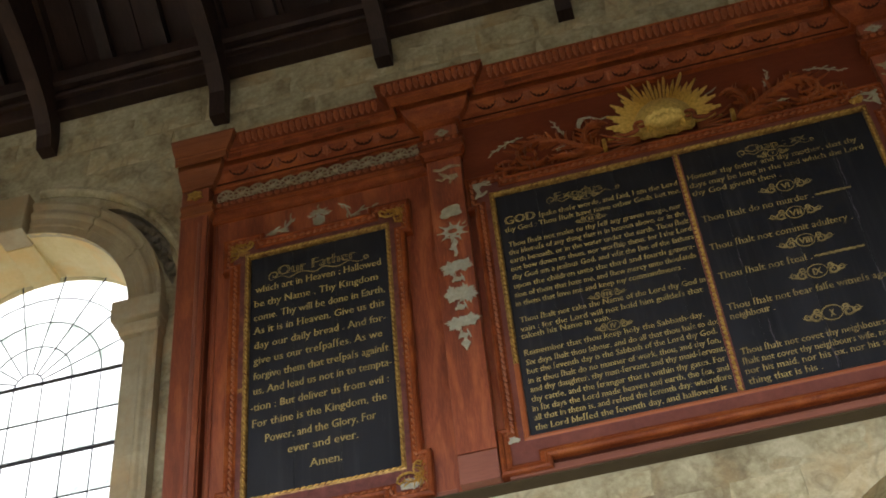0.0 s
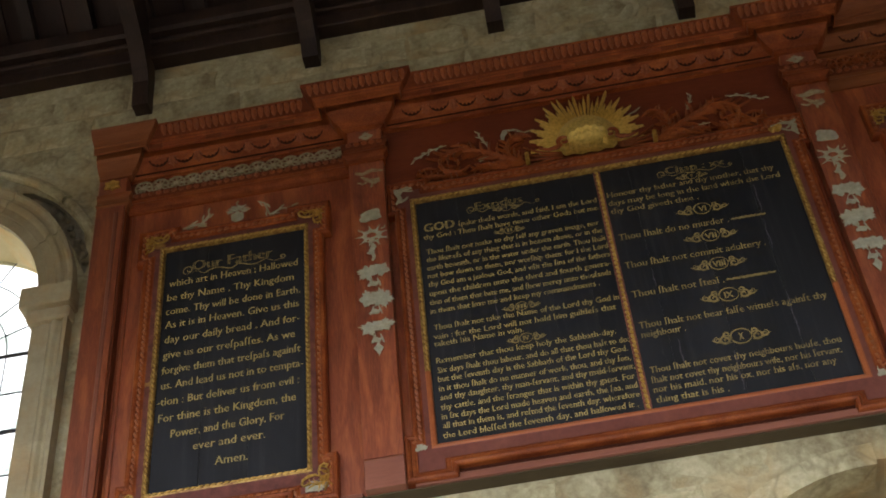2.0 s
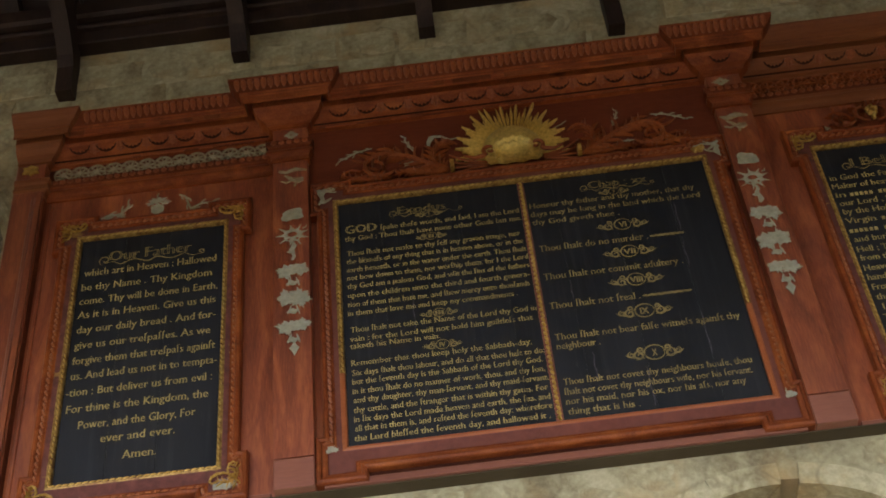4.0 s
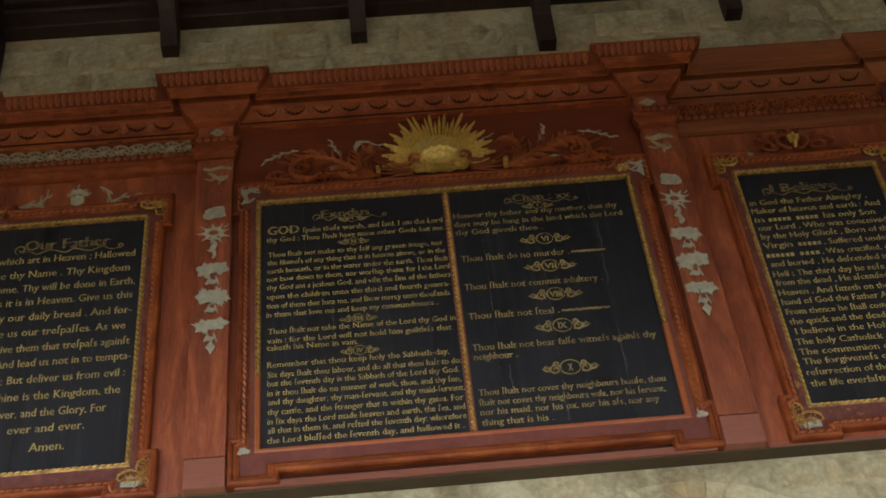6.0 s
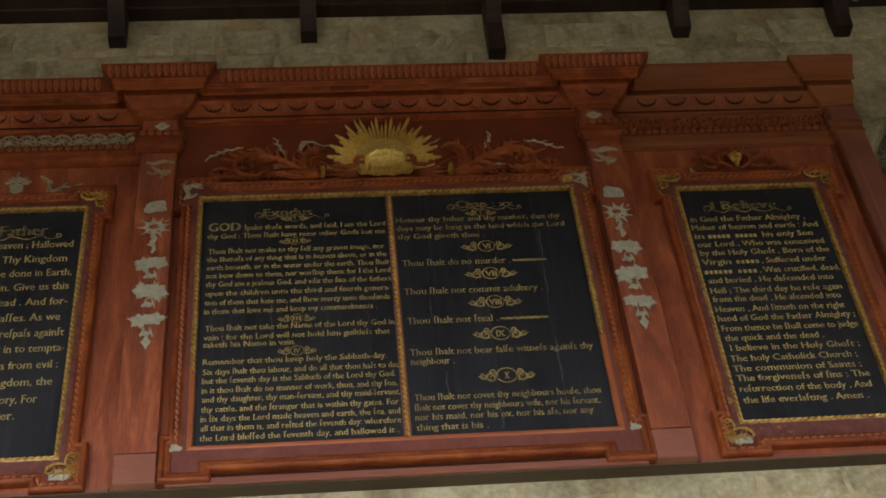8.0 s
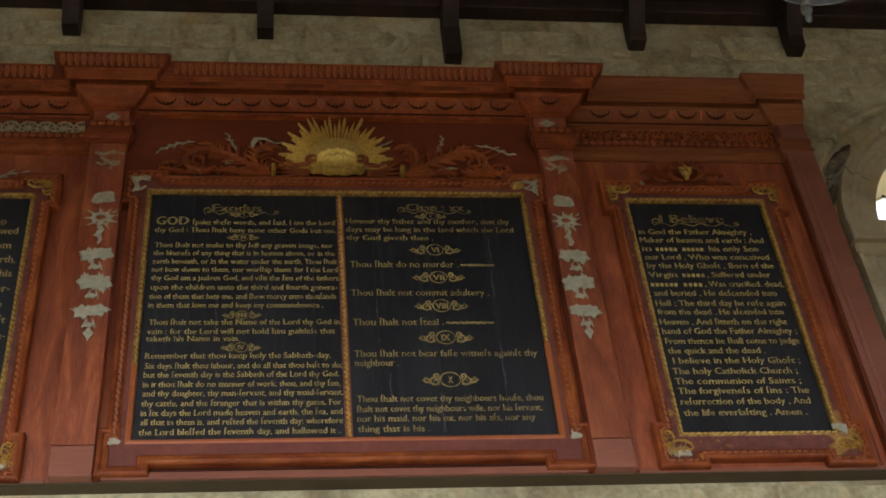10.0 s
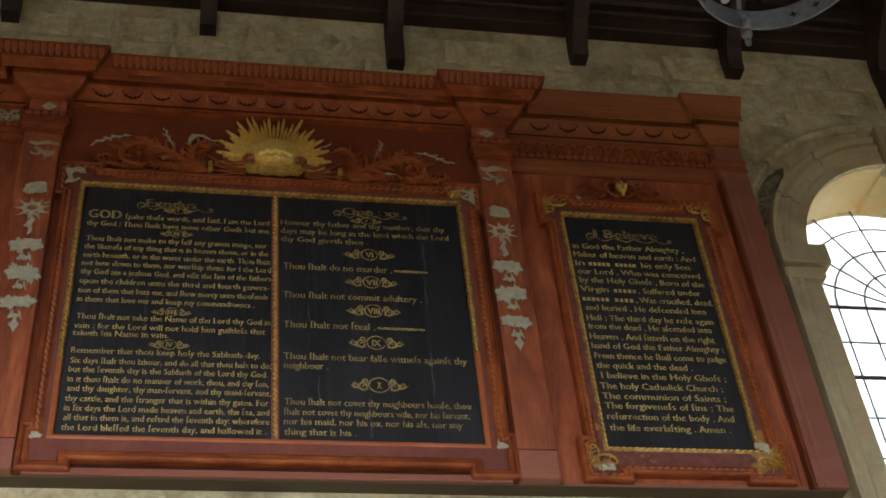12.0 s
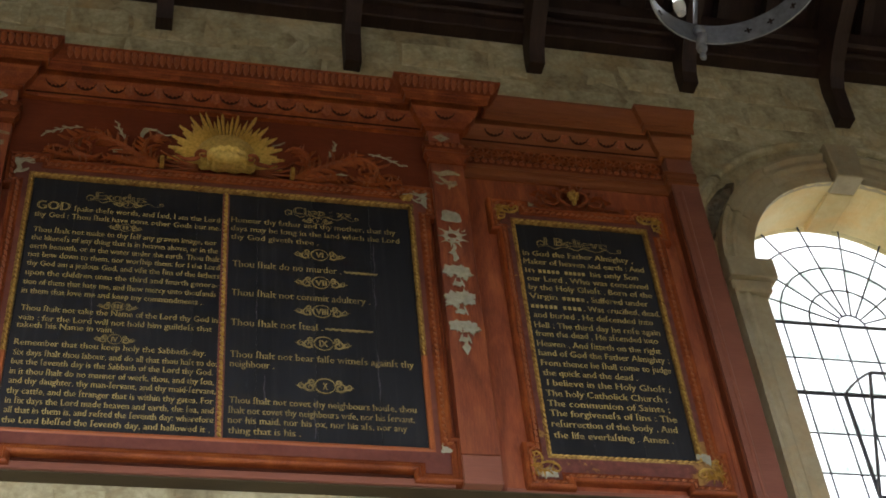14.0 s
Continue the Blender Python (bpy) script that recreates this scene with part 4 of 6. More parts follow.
heading("Exodus", -0.64, -0.4, 6.485, 0.055, YC, t_mid, 0.08)
write("GOD", -0.914, -0.76, 6.392, 0.058, YC, t_mid, -0.02)
MID_LINES = (("\u017fpake the\u017fe words, and \u017faid, I am the Lord", -0.735, -0.029, 6.394), ("thy God : Thou \u017fhalt have none other Gods but me.", -0.921, -0.024, 6.34),
             ("Thou \u017fhalt not make to thy \u017felf any graven image, nor", -0.914, -0.041, 6.238), ("the likene\u017fs of any thing that is in heaven above, or in the", -0.918, -0.034, 6.185),
             ("earth beneath, or in the water under the earth. Thou \u017fhalt", -0.918, -0.024, 6.13), ("not bow down to them, nor wor\u017fhip them: for I the Lord", -0.919, -0.022, 6.077),
             ("thy God am a jealous God, and vi\u017fit the \u017fins of the fathers", -0.92, -0.021, 6.022), ("upon the children unto the third and fourth genera-", -0.918, -0.028, 5.963),
             ("tion of them that hate me, and \u017fhew mercy unto thou\u017fands", -0.922, -0.035, 5.905), ("in them that love me and keep my commandments .", -0.922, -0.1, 5.85),
             ("Thou \u017fhalt not take the Name of the Lord thy God in", -0.914, -0.023, 5.746), ("vain : for the Lord will not hold him guiltle\u017fs that", -0.918, -0.047, 5.69), ("taketh his Name in vain.", -0.921, -0.493, 5.647),
             ("Remember that thou keep holy the Sabbath-day.", -0.918, -0.071, 5.546), ("Six days \u017fhalt thou labour, and do all that thou ha\u017ft to do;", -0.916, -0.019, 5.488),
             ("but the \u017feventh day is the Sabbath of the Lord thy God.", -0.918, -0.035, 5.437), ("in it thou \u017fhalt do no manner of work, thou, and thy \u017fon,", -0.918, -0.03, 5.383),
             ("and thy daughter, thy man-\u017fervant, and thy maid-\u017fervant,", -0.916, -0.02, 5.332), ("thy cattle, and the \u017ftranger that is within thy gates. For", -0.918, -0.03, 5.277),
             ("in \u017fix days the Lord made heaven and earth, the \u017fea, and", -0.918, -0.027, 5.225), ("all that in them is, and re\u017fted the \u017feventh day: wherefore", -0.916, -0.026, 5.175), ("the Lord ble\u017f\u017fed the \u017feventh day, and hallowed it .", -0.92, -0.04, 5.122))
for words, x0, x1, z in MID_LINES:
    write(words, x0, x1, z, 0.034, YC, t_mid)
for numeral, cx, cz, w, h in (("I", -0.484, 6.467, 0.15, 0.05), ("II", -0.485, 6.308, 0.165, 0.052), ("III", -0.484, 5.805, 0.19, 0.055), ("IV", -0.485, 5.61, 0.19, 0.06),
                              ("V", 0.466, 6.462, 0.165, 0.05), ("VI", 0.471, 6.228, 0.265, 0.078), ("VII", 0.474, 6.045, 0.265, 0.08), ("VIII", 0.475, 5.861, 0.27, 0.082), ("IX", 0.479, 5.664, 0.27, 0.086), ("X", 0.48, 5.414, 0.27, 0.09)):
    cartouche(numeral, cx, cz, w, h, YC, t_mid)
heading("Chap : xx", 0.345, 0.64, 6.5, 0.052, YC, t_mid, 0.03)
RIGHT_COLUMN = (("Honour thy father and thy mother, that thy", 0.029, 0.869, 6.408, 0.036), ("days may be long in the land which the Lord", 0.028, 0.886, 6.35, 0.036), ("thy God giveth thee .", 0.029, 0.467, 6.293, 0.036),
                ("Thou \u017fhalt do no murder .", 0.04, 0.579, 6.11, 0.042), ("Thou \u017fhalt not commit adultery .", 0.038, 0.715, 5.925, 0.042), ("Thou \u017fhalt not \u017fteal .", 0.04, 0.476, 5.74, 0.042),
                ("Thou \u017fhalt not bear fal\u017fe witne\u017fs again\u017ft thy", 0.04, 0.907, 5.55, 0.04), ("neighbour .", 0.042, 0.244, 5.495, 0.04),
                ("Thou \u017fhalt not covet thy neighbours hou\u017fe, thou", 0.043, 0.901, 5.29, 0.037), ("\u017fhalt not covet thy neighbours wife, nor his \u017fervant,", 0.042, 0.889, 5.234, 0.037),
                ("nor his maid, nor his ox, nor his a\u017fs, nor any", 0.04, 0.851, 5.181, 0.037), ("thing that is his .", 0.041, 0.363, 5.125, 0.037))
for words, x0, x1, z, cap in RIGHT_COLUMN:
    write(words, x0, x1, z, cap, YC, t_mid, mat=WORN_LETTER)
for x0, x1, z in ((0.591, 0.761, 6.125), (0.488, 0.721, 5.753)):
    bm = bmesh.new()
    for lift, w in ((0.004, 0.007), (-0.004, 0.007), (0, 0.009)):
        ribbon(bm, [(x0 + (x1 - x0) * k / 24, z + lift + 0.002 * math.sin(k * 1.9)) for k in range(25)], w, -0.0022)
    part("line_filler", bm, DIM_LETTER, t_mid)

heading("I Believe", 1.69, 2.03, 6.45, 0.062, YL, t_right, 0.07)
CREED = (("in God the Father Almighty ,", 1.556, 2.163, 6.366), ("Maker of heaven and earth : And", 1.552, 2.217, 6.307), (None, 1.554, 2.173, 6.247), ("our Lord , Who was conceived", 1.557, 2.218, 6.189),
         ("by the Holy Gho\u017ft , Born of the", 1.558, 2.228, 6.13), (None, 1.554, 2.195, 6.068), (None, 1.554, 2.249, 6.005), ("and buried , He de\u017fcended into", 1.56, 2.198, 5.944),
         ("Hell ; The third day he ro\u017fe again", 1.556, 2.223, 5.878), ("from the dead , He a\u017fcended into", 1.555, 2.201, 5.822), ("Heaven , And \u017fitteth on the right", 1.554, 2.203, 5.758),
         ("hand of God the Father Almighty ;", 1.554, 2.236, 5.699), ("From thence he \u017fhall come to judge", 1.558, 2.234, 5.637), ("the quick and the dead .", 1.559, 2.046, 5.577),
         ("I believe in the Holy Gho\u017ft ;", 1.573, 2.205, 5.516), ("The holy Catholick Church ;", 1.557, 2.175, 5.453), ("The communion of Saints ;", 1.557, 2.177, 5.393),
         ("The forgivene\u017fs of \u017fins : The", 1.56, 2.202, 5.336), ("re\u017furrection of the body , And", 1.561, 2.192, 5.274), ("the life everla\u017fting . Amen .", 1.563, 2.159, 5.21))
for words, x0, x1, z in CREED:
    if words:
        write(words, x0, x1, z, 0.038, YL, t_right)
write("in", 1.554, 1.6, 6.247, 0.038, YL, t_right)
bars(1.625, 1.745, 6.249, 0.021, YL, t_right)
bars(1.768, 1.885, 6.249, 0.021, YL, t_right)
write("his only Son", 1.91, 2.173, 6.247, 0.038, YL, t_right)
write("Virgin", 1.554, 1.7, 6.068, 0.038, YL, t_right)
bars(1.73, 1.855, 6.07, 0.021, YL, t_right)
write(", Suffered under", 1.86, 2.195, 6.068, 0.038, YL, t_right)
bars(1.554, 1.7, 6.007, 0.021, YL, t_right)
bars(1.725, 1.83, 6.007, 0.021, YL, t_right)
write(", Was crucified, dead,", 1.835, 2.249, 6.005, 0.038, YL, t_right)


# ---- carving and its losses ----
def ragged(cx, cz, rx, rz, points, depth, seed, spin=0.0):
    """A leaf-like ragged outline."""
    rnd = random.Random(seed)
    out = []
    for k in range(points * 2):
        a = spin + math.pi * k / points
        r = 1 if k % 2 == 0 else 1 - depth
        r *= rnd.uniform(0.85, 1.1)
        out.append((cx + rx * r * math.sin(a), cz + rz * r * math.cos(a)))
    return out


def patch(outlines, y, parent, name="bare_patch", thick=0.003, mat=None, label="pale bare patch where carving is lost"):
    bm = bmesh.new()
    for layer, o in enumerate(outlines):
        thick += 0.0007 * (layer > 0)
        if isinstance(o, tuple):
            front = [[bm.verts.new((x, y - thick, z)) for x, z in edge] for edge in o]
            back = [[bm.verts.new((x, y + 0.001, z)) for x, z in edge] for edge in o]
            for i in range(len(front[0]) - 1):
                bm.faces.new((front[0][i], front[0][i + 1], front[1][i + 1], front[1][i]))
                for f, g in zip(front, back):
                    bm.faces.new((f[i], f[i + 1], g[i + 1], g[i]))
        else:
            slab(bm, o, y - thick, y + 0.001)
    return part(name, bm, mat or GESSO, parent, label)


def scraps(outlines, y, parent, name="bare_sprig"):
    for k, o in enumerate(outlines):
        patch([o], y - 0.0004 * k, parent, name)


def strand(points, width, seed=0):
    """The outline of a thin wavy stem with uneven width."""
    rnd = random.Random(seed)
    pts = [Vector(p) for p in points]
    a, b = [], []
    for i, p in enumerate(pts):
        d = (pts[min(i + 1, len(pts) - 1)] - pts[max(i - 1, 0)]).normalized()
        w = width * rnd.uniform(0.6, 1.2) * (0.5 if i in (0, len(pts) - 1) else 1) / 2
        a.append((p[0] - d[1] * w, p[1] + d[0] * w))
        b.append((p[0] + d[1] * w, p[1] - d[0] * w))
    return a, b


def lobed(cx, cz, rx, rz, lobes, seed, spin=0.0):
    """The outline of a vine leaf: pointed lobes with a tooth on either side of each tip."""
    rnd = random.Random(seed)
    out = []
    for k in range(lobes):
        size = rnd.uniform(0.82, 1.12)
        for share, r in ((0.0, 0.56), (0.2, 0.84 * size), (0.3, 0.72), (0.5, 1.05 * size), (0.68, 0.74), (0.8, 0.86 * size)):
            a = spin + 2 * math.pi * (k + share + rnd.uniform(-0.04, 0.04)) / lobes
            r *= rnd.uniform(0.93, 1.05)
            out.append((cx + rx * r * math.sin(a), cz + rz * r * math.cos(a)))
    return out


def pierced_slab(loops, y0, y1):
    """A flat shape with holes, as (x, z) loops, from y0 in front to y1 behind."""
    bm = bmesh.new()
    flat = [p for loop in loops for p in loop]
    front, back = [bm.verts.new((x, y0, z)) for x, z in flat], [bm.verts.new((x, y1, z)) for x, z in flat]
    for f in tess(loops):
        bm.faces.new([front[i] for i in f])
        bm.faces.new([back[i] for i in reversed(f)])
    base = 0
    for loop in loops:
        n = len(loop)
        for i in range(n):
            a, b = base + i, base + (i + 1) % n
            bm.faces.new((front[a], front[b], back[b], back[a]))
        base += n
    return bm


def oval(cx, cz, rx, rz, n=10, seed=0):
    rnd = random.Random(seed)
    return [(cx + rx * rnd.uniform(0.85, 1.1) * math.cos(2 * math.pi * k / n), cz + rz * rnd.uniform(0.85, 1.1) * math.sin(2 * math.pi * k / n)) for k in range(n)]


for side, px in ((-1, -1.177), (1, 1.158)):
    pil = pilasters[side]
    s = 10 if side < 0 else 40
    y = PIER
    rnd = random.Random(s)
    blob = [(-0.056, -0.03), (-0.062, -0.012), (-0.05, 0.004), (-0.055, 0.02), (-0.03, 0.036), (-0.005, 0.04), (0.014, 0.049), (0.036, 0.046), (0.05, 0.032), (0.046, 0.008), (0.056, -0.02), (0.03, -0.034), (0.0, -0.03), (-0.03, -0.038)]
    ghosts = [[(px + dx * side * -1 + rnd.uniform(-0.004, 0.004), 6.515 + dz + rnd.uniform(-0.003, 0.003)) for dx, dz in blob]]
    top = 6.375
    star = []
    for k in range(9):  # spiked ring round a hollow, with small drilled holes below it
        for share, r in ((0.0, 0.6), (0.32, 0.68), (0.5, 1.12), (0.68, 0.68)):
            a = 2 * math.pi * (k + share) / 9 + 0.2
            star.append((px + 0.078 * r * rnd.uniform(0.93, 1.06) * math.sin(a), top + 0.07 * r * rnd.uniform(0.93, 1.06) * math.cos(a)))
    part("bare_patch", pierced_slab([star, oval(px - 0.003, top + 0.006, 0.027, 0.018, 10, s), oval(px - 0.022, top - 0.027, 0.008, 0.007, 6, s + 1), oval(px + 0.022, top - 0.024, 0.009, 0.008, 6, s + 2)], y - 0.003, y + 0.001), GESSO, pil, "pale ring-shaped patch where carving is lost")
    ghosts += [strand([(px + 0.007 * math.sin(k * 2.1), 6.325 - 0.024 * k) for k in range(6)], 0.027, s + 2), ragged(px - 0.016, 6.262, 0.018, 0.012, 4, 0.4, s + 9), strand([(px - 0.07, 6.43), (px - 0.062, 6.42), (px - 0.05, 6.418)], 0.008, s + 41), strand([(px + 0.07, 6.435), (px + 0.066, 6.42), (px + 0.05, 6.415)], 0.008, s + 42)]
    for k, (z, rx, rz) in enumerate(((6.135, 0.085, 0.056), (5.953, 0.096, 0.066), (5.775, 0.086, 0.05))):
        flip = side * (-1) ** k
        ghosts += [lobed(px - 0.036 * flip, z + 0.004, rx * 0.58, rz * 0.9, 5, s + 3 + k, 0.4 * k), lobed(px + 0.034 * flip, z - 0.004, rx * 0.62, rz, 6, s + 60 + k, 0.3), lobed(px, z + rz * 0.25, rx * 0.4, rz * 0.55, 5, s + 70 + k, 0.1)]
        ghosts += [lobed(px - 0.004, z - 0.083, 0.034, 0.02, 4, s + 20 + k, 0.4), strand([(px - 0.012, z - 0.05), (px - 0.018, z - 0.075), (px - 0.03, z - 0.1)], 0.011, s + 11 + k), strand([(px + 0.014, z - 0.05), (px + 0.022, z - 0.08), (px + 0.03, z - 0.105)], 0.01, s + 15 + k)]
    ghosts.append(ragged(px + 0.002, 5.642, 0.026, 0.046, 4, 0.42, s + 31))
    scraps(ghosts, y, pil, "bare_patch")
    # worn top under the neck moulding, and the little star on the block
    patch([strand([(px - 0.07, 6.845), (px - 0.03, 6.83), (px + 0.02, 6.85), (px + 0.08, 6.835)], 0.034, s + 32), strand([(px - 0.04, 6.81), (px - 0.01, 6.785), (px + 0.02, 6.755), (px + 0.01, 6.72)], 0.024, s + 33),
           lobed(px + 0.035, 6.765, 0.034, 0.026, 5, s + 36), strand([(px - 0.06, 6.77), (px - 0.03, 6.755), (px, 6.77)], 0.016, s + 37)], y, pil, "faded_patch", 0.002, FADED, "faded pale patch of lost carving")
    part("bare_patch", pierced_slab([lobed(px - 0.002, 7.118, 0.045, 0.032, 4, s + 34, 0.75), oval(px - 0.002, 7.12, 0.009, 0.007, 6, s + 5)], y - 0.003, y + 0.001), GESSO, pil, "pale four-pointed patch where carving is lost")


def leaf(bm, spine, width, height, y, lobes=4, seed=0, lean=0.0, n=18):
    """A carved acanthus leaf along (x, z) points: a ridged blade with deep lobes, standing out from y."""
    rnd = random.Random(seed)
    pts = [Vector(p) for p in spine]
    dense = []
    for k in range(n + 1):
        u = k / n * (len(pts) - 1)
        i = min(int(u), len(pts) - 2)
        f = u - i
        p0, p1, p2, p3 = pts[max(i - 1, 0)], pts[i], pts[i + 1], pts[min(i + 2, len(pts) - 1)]
        dense.append(0.5 * ((2 * p1) + (p2 - p0) * f + (2 * p0 - 5 * p1 + 4 * p2 - p3) * f * f + (3 * p1 - p0 - 3 * p2 + p3) * f ** 3))
    rows = []
    for k, p in enumerate(dense):
        u = k / n
        d = (dense[min(k + 1, n)] - dense[max(k - 1, 0)]).normalized()
        side = Vector((-d[1], d[0]))
        body = math.sin(math.pi * min(u * 0.92 + 0.08, 1)) ** 0.7
        saw = 1 - 0.55 * ((u * lobes) % 1) ** 1.5
        row = []
        for o, h in ((-1, 0.0), (-0.97, 0.55), (-0.5, 1.0), (0, 0.72), (0.5, 1.0), (0.97, 0.55), (1, 0.0)):
            w = width * body * (saw if abs(o) > 0.9 else 0.8 * (0.6 + 0.4 * saw)) * rnd.uniform(0.94, 1.06)
            back = -d * width * 0.35 * ((u * lobes) % 1) if abs(o) > 0.9 else Vector((0, 0))
            q = p + side * o * w + back
            row.append(bm.verts.new((q[0], y - height * h * (0.35 + 0.65 * math.sin(math.pi * (0.15 + 0.8 * u))) - lean * u, q[1])))
        rows.append(row)
    for a, b in zip(rows, rows[1:]):
        for k in range(6):
            bm.faces.new((a[k], a[k + 1], b[k + 1], b[k]))
    return bm


def bent(p, way, length, curl, steps=4):
    """Points of a short curved stroke from p."""
    out, q, a = [Vector(p)], Vector(p), math.atan2(way[1], way[0])
    for k in range(steps):
        q = q + Vector((math.cos(a), math.sin(a))) * length / steps
        a += curl / steps
        out.append(q.copy())
    return out


def frond(bm, spine, length, height, y, pairs=6, seed=0):
    """A carved spray: a tapering rib with pairs of curling leaflets."""
    rnd = random.Random(seed)
    pts = [Vector(p) for p in spine]
    total = len(pts) - 1
    leaf(bm, spine, length * 0.15, height * 0.6, y, 1, seed, n=14)
    for k in range(pairs):
        u = (k + 0.4) / (pairs + 0.2) * total
        i = min(int(u), total - 1)
        p = pts[i].lerp(pts[i + 1], u - i)
        d = (pts[i + 1] - pts[i]).normalized()
        share = math.sin(math.pi * (0.25 + 0.6 * u / total))
        for side in (-1, 1):
            a = math.atan2(d[1], d[0]) + side * rnd.uniform(0.6, 0.85)
            stroke = bent(p, (math.cos(a), math.sin(a)), length * share * rnd.uniform(1.1, 1.5), side * rnd.uniform(0.1, 0.9), 5)
            leaf(bm, stroke, length * 0.115, height * rnd.uniform(0.3, 0.6), y, 1, seed + k, 0.004, 7)
    return bm


# sunburst over the centre tablet
sun = link("sunburst", None, board, "gilded carved half sun with pointed rays")
sun.matrix_parent_inverse = board.matrix_basis.inverted()
SX, SZ, SY = -0.008, 6.835, CENTRE
rays = 43
for k in range(rays):
    a = radians(-14 + 208 * k / (rays - 1))
    long = (0.86, 1.12, 0.98)[k % 3] * (0.98 + 0.2 * max(math.sin(a), 0) ** 2) * (1.15 if k in (16, 26) else 1.0)
    r0, r1 = 0.13, 0.265 * long
    w = 0.0088
    c, s = math.cos(a), math.sin(a)
    bm = bmesh.new()
    base, tip = Vector((SX + 1.05 * r0 * c, 0, SZ + r0 * s)), Vector((SX + 1.05 * r1 * c, SY - 0.016, SZ + r1 * s * 1.1))
    mid = base.lerp(tip, 0.72)
    across = Vector((-s, 0, c))
    vs = [bm.verts.new(v) for v in (Vector((base.x, SY - 0.03, base.z)), Vector((mid.x, SY - 0.026, mid.z)), tip,
                                    base + across * w * 0.55 + Vector((0, SY - 0.008, 0)), mid + across * w + Vector((0, SY - 0.008 - mid.y, 0)), base - across * w * 0.55 + Vector((0, SY - 0.008, 0)), mid - across * w + Vector((0, SY - 0.008 - mid.y, 0)))]
    back = [bm.verts.new((v.co.x, SY, v.co.z)) for v in (vs[3], vs[4], vs[2], vs[6], vs[5])]
    for f in ((0, 1, 4, 3), (1, 2, 4), (0, 5, 6, 1), (1, 6, 2)):
        bm.faces.new([vs[i] for i in f])
    rim = [vs[3], vs[4], vs[2], vs[6], vs[5]]
    for i in range(4):
        bm.faces.new((rim[i], rim[i + 1], back[i + 1], back[i]))
    part("ray", bm, SUN_GILT, sun)


def dome(bm, cx, cy, cz, rx, ry, rz, rings=8, seg=24):
    made = bmesh.ops.create_uvsphere(bm, u_segments=seg, v_segments=rings * 2, radius=1, matrix=Matrix.LocRotScale((cx, cy, cz), None, (rx, ry, rz)))
    return made["verts"]


bm = bmesh.new()
bmesh.ops.delete(bm, geom=[v for v in dome(bm, SX, SY, SZ - 0.055, 0.178, 0.105, 0.228, 12, 32) if v.co.z < 6.765], context="VERTS")
part("sun_disc", bm, SUN_GILT, sun, smooth=True)
bm = bmesh.new()
dome(bm, SX, SY - 0.075, 6.79, 0.108, 0.056, 0.052, 12, 48)
for v in bm.verts:  # scalloped front
    u, front = (v.co.x - SX) / 0.108, max((SY - 0.075 - v.co.y) / 0.056, 0)
    v.co.y -= front * (0.014 * abs(math.cos(2.6 * math.pi * u)) + 0.008 * math.sin(140 * (v.co.z - 6.79)))
    v.co.z += 0.006 * front * math.cos(5.2 * math.pi * u)
part("shell_boss", bm, SUN_GILT, sun, "gilded shell-like boss", smooth=True)
for s in (-1, 1):
    bm = bmesh.new()
    pts = [(SX + s * 0.26, 6.765), (SX + s * 0.21, 6.742), (SX + s * 0.165, 6.75)] + spiral(SX + s * 0.125, 6.79, 0.034, 0.008, -50, 1.1, 18, s)
    tube(bm, [(x, SY - 0.075, z) for x, z in pts], 0.012, 6, [0.5, 0.9, 1.1] + [1.1 - 0.6 * k / 18 for k in range(19)])
    part("volute", bm, CARVED, sun, "carved mahogany curl", smooth=True)
bm = bmesh.new()
slab(bm, [(SX + x, z) for x, z in ((-0.15, 6.775), (-0.125, 6.752), (-0.085, 6.758), (-0.045, 6.742), (0, 6.752), (0.045, 6.742), (0.085, 6.758), (0.125, 6.752), (0.15, 6.775), (0.1, 6.81), (-0.1, 6.81))], SY - 0.06, SY)
part("leaf_apron", bm, SUN_GILT, sun)
for k, (x, w, drop) in enumerate(((-0.085, 0.03, 0.02), (-0.04, 0.03, 0.012), (0.0, 0.036, 0.022), (0.042, 0.03, 0.012), (0.085, 0.03, 0.02))):
    part("leaf_edge", leaf(bmesh.new(), [(SX + x * 0.8, 6.785), (SX + x, 6.765), (SX + x * 1.15, 6.752 - drop)], w * 0.75, 0.05, SY - 0.03, 1, 120 + k, 0.02, 8), SUN_GILT, sun)

def feather(points, width, seed, barbs=4):
    """A thin curved stem with short barbs, as the ghost of a lost spray."""
    rnd = random.Random(seed)
    out = [strand(points, width, seed)]
    pts = [Vector(p) for p in points]
    for k in range(barbs):
        u = (k + 0.5) / barbs * (len(pts) - 1)
        i = min(int(u), len(pts) - 2)
        p, d = pts[i].lerp(pts[i + 1], u - i), (pts[i + 1] - pts[i]).normalized()
        side = 1 if k % 2 else -1
        a = math.atan2(d[1], d[0]) + side * rnd.uniform(0.6, 1.0)
        out.append(strand([tuple(q) for q in bent(p, (math.cos(a), math.sin(a)), width * rnd.uniform(2.2, 3.6), -side * 0.8, 3)], width * 0.6, seed + k))
    return out


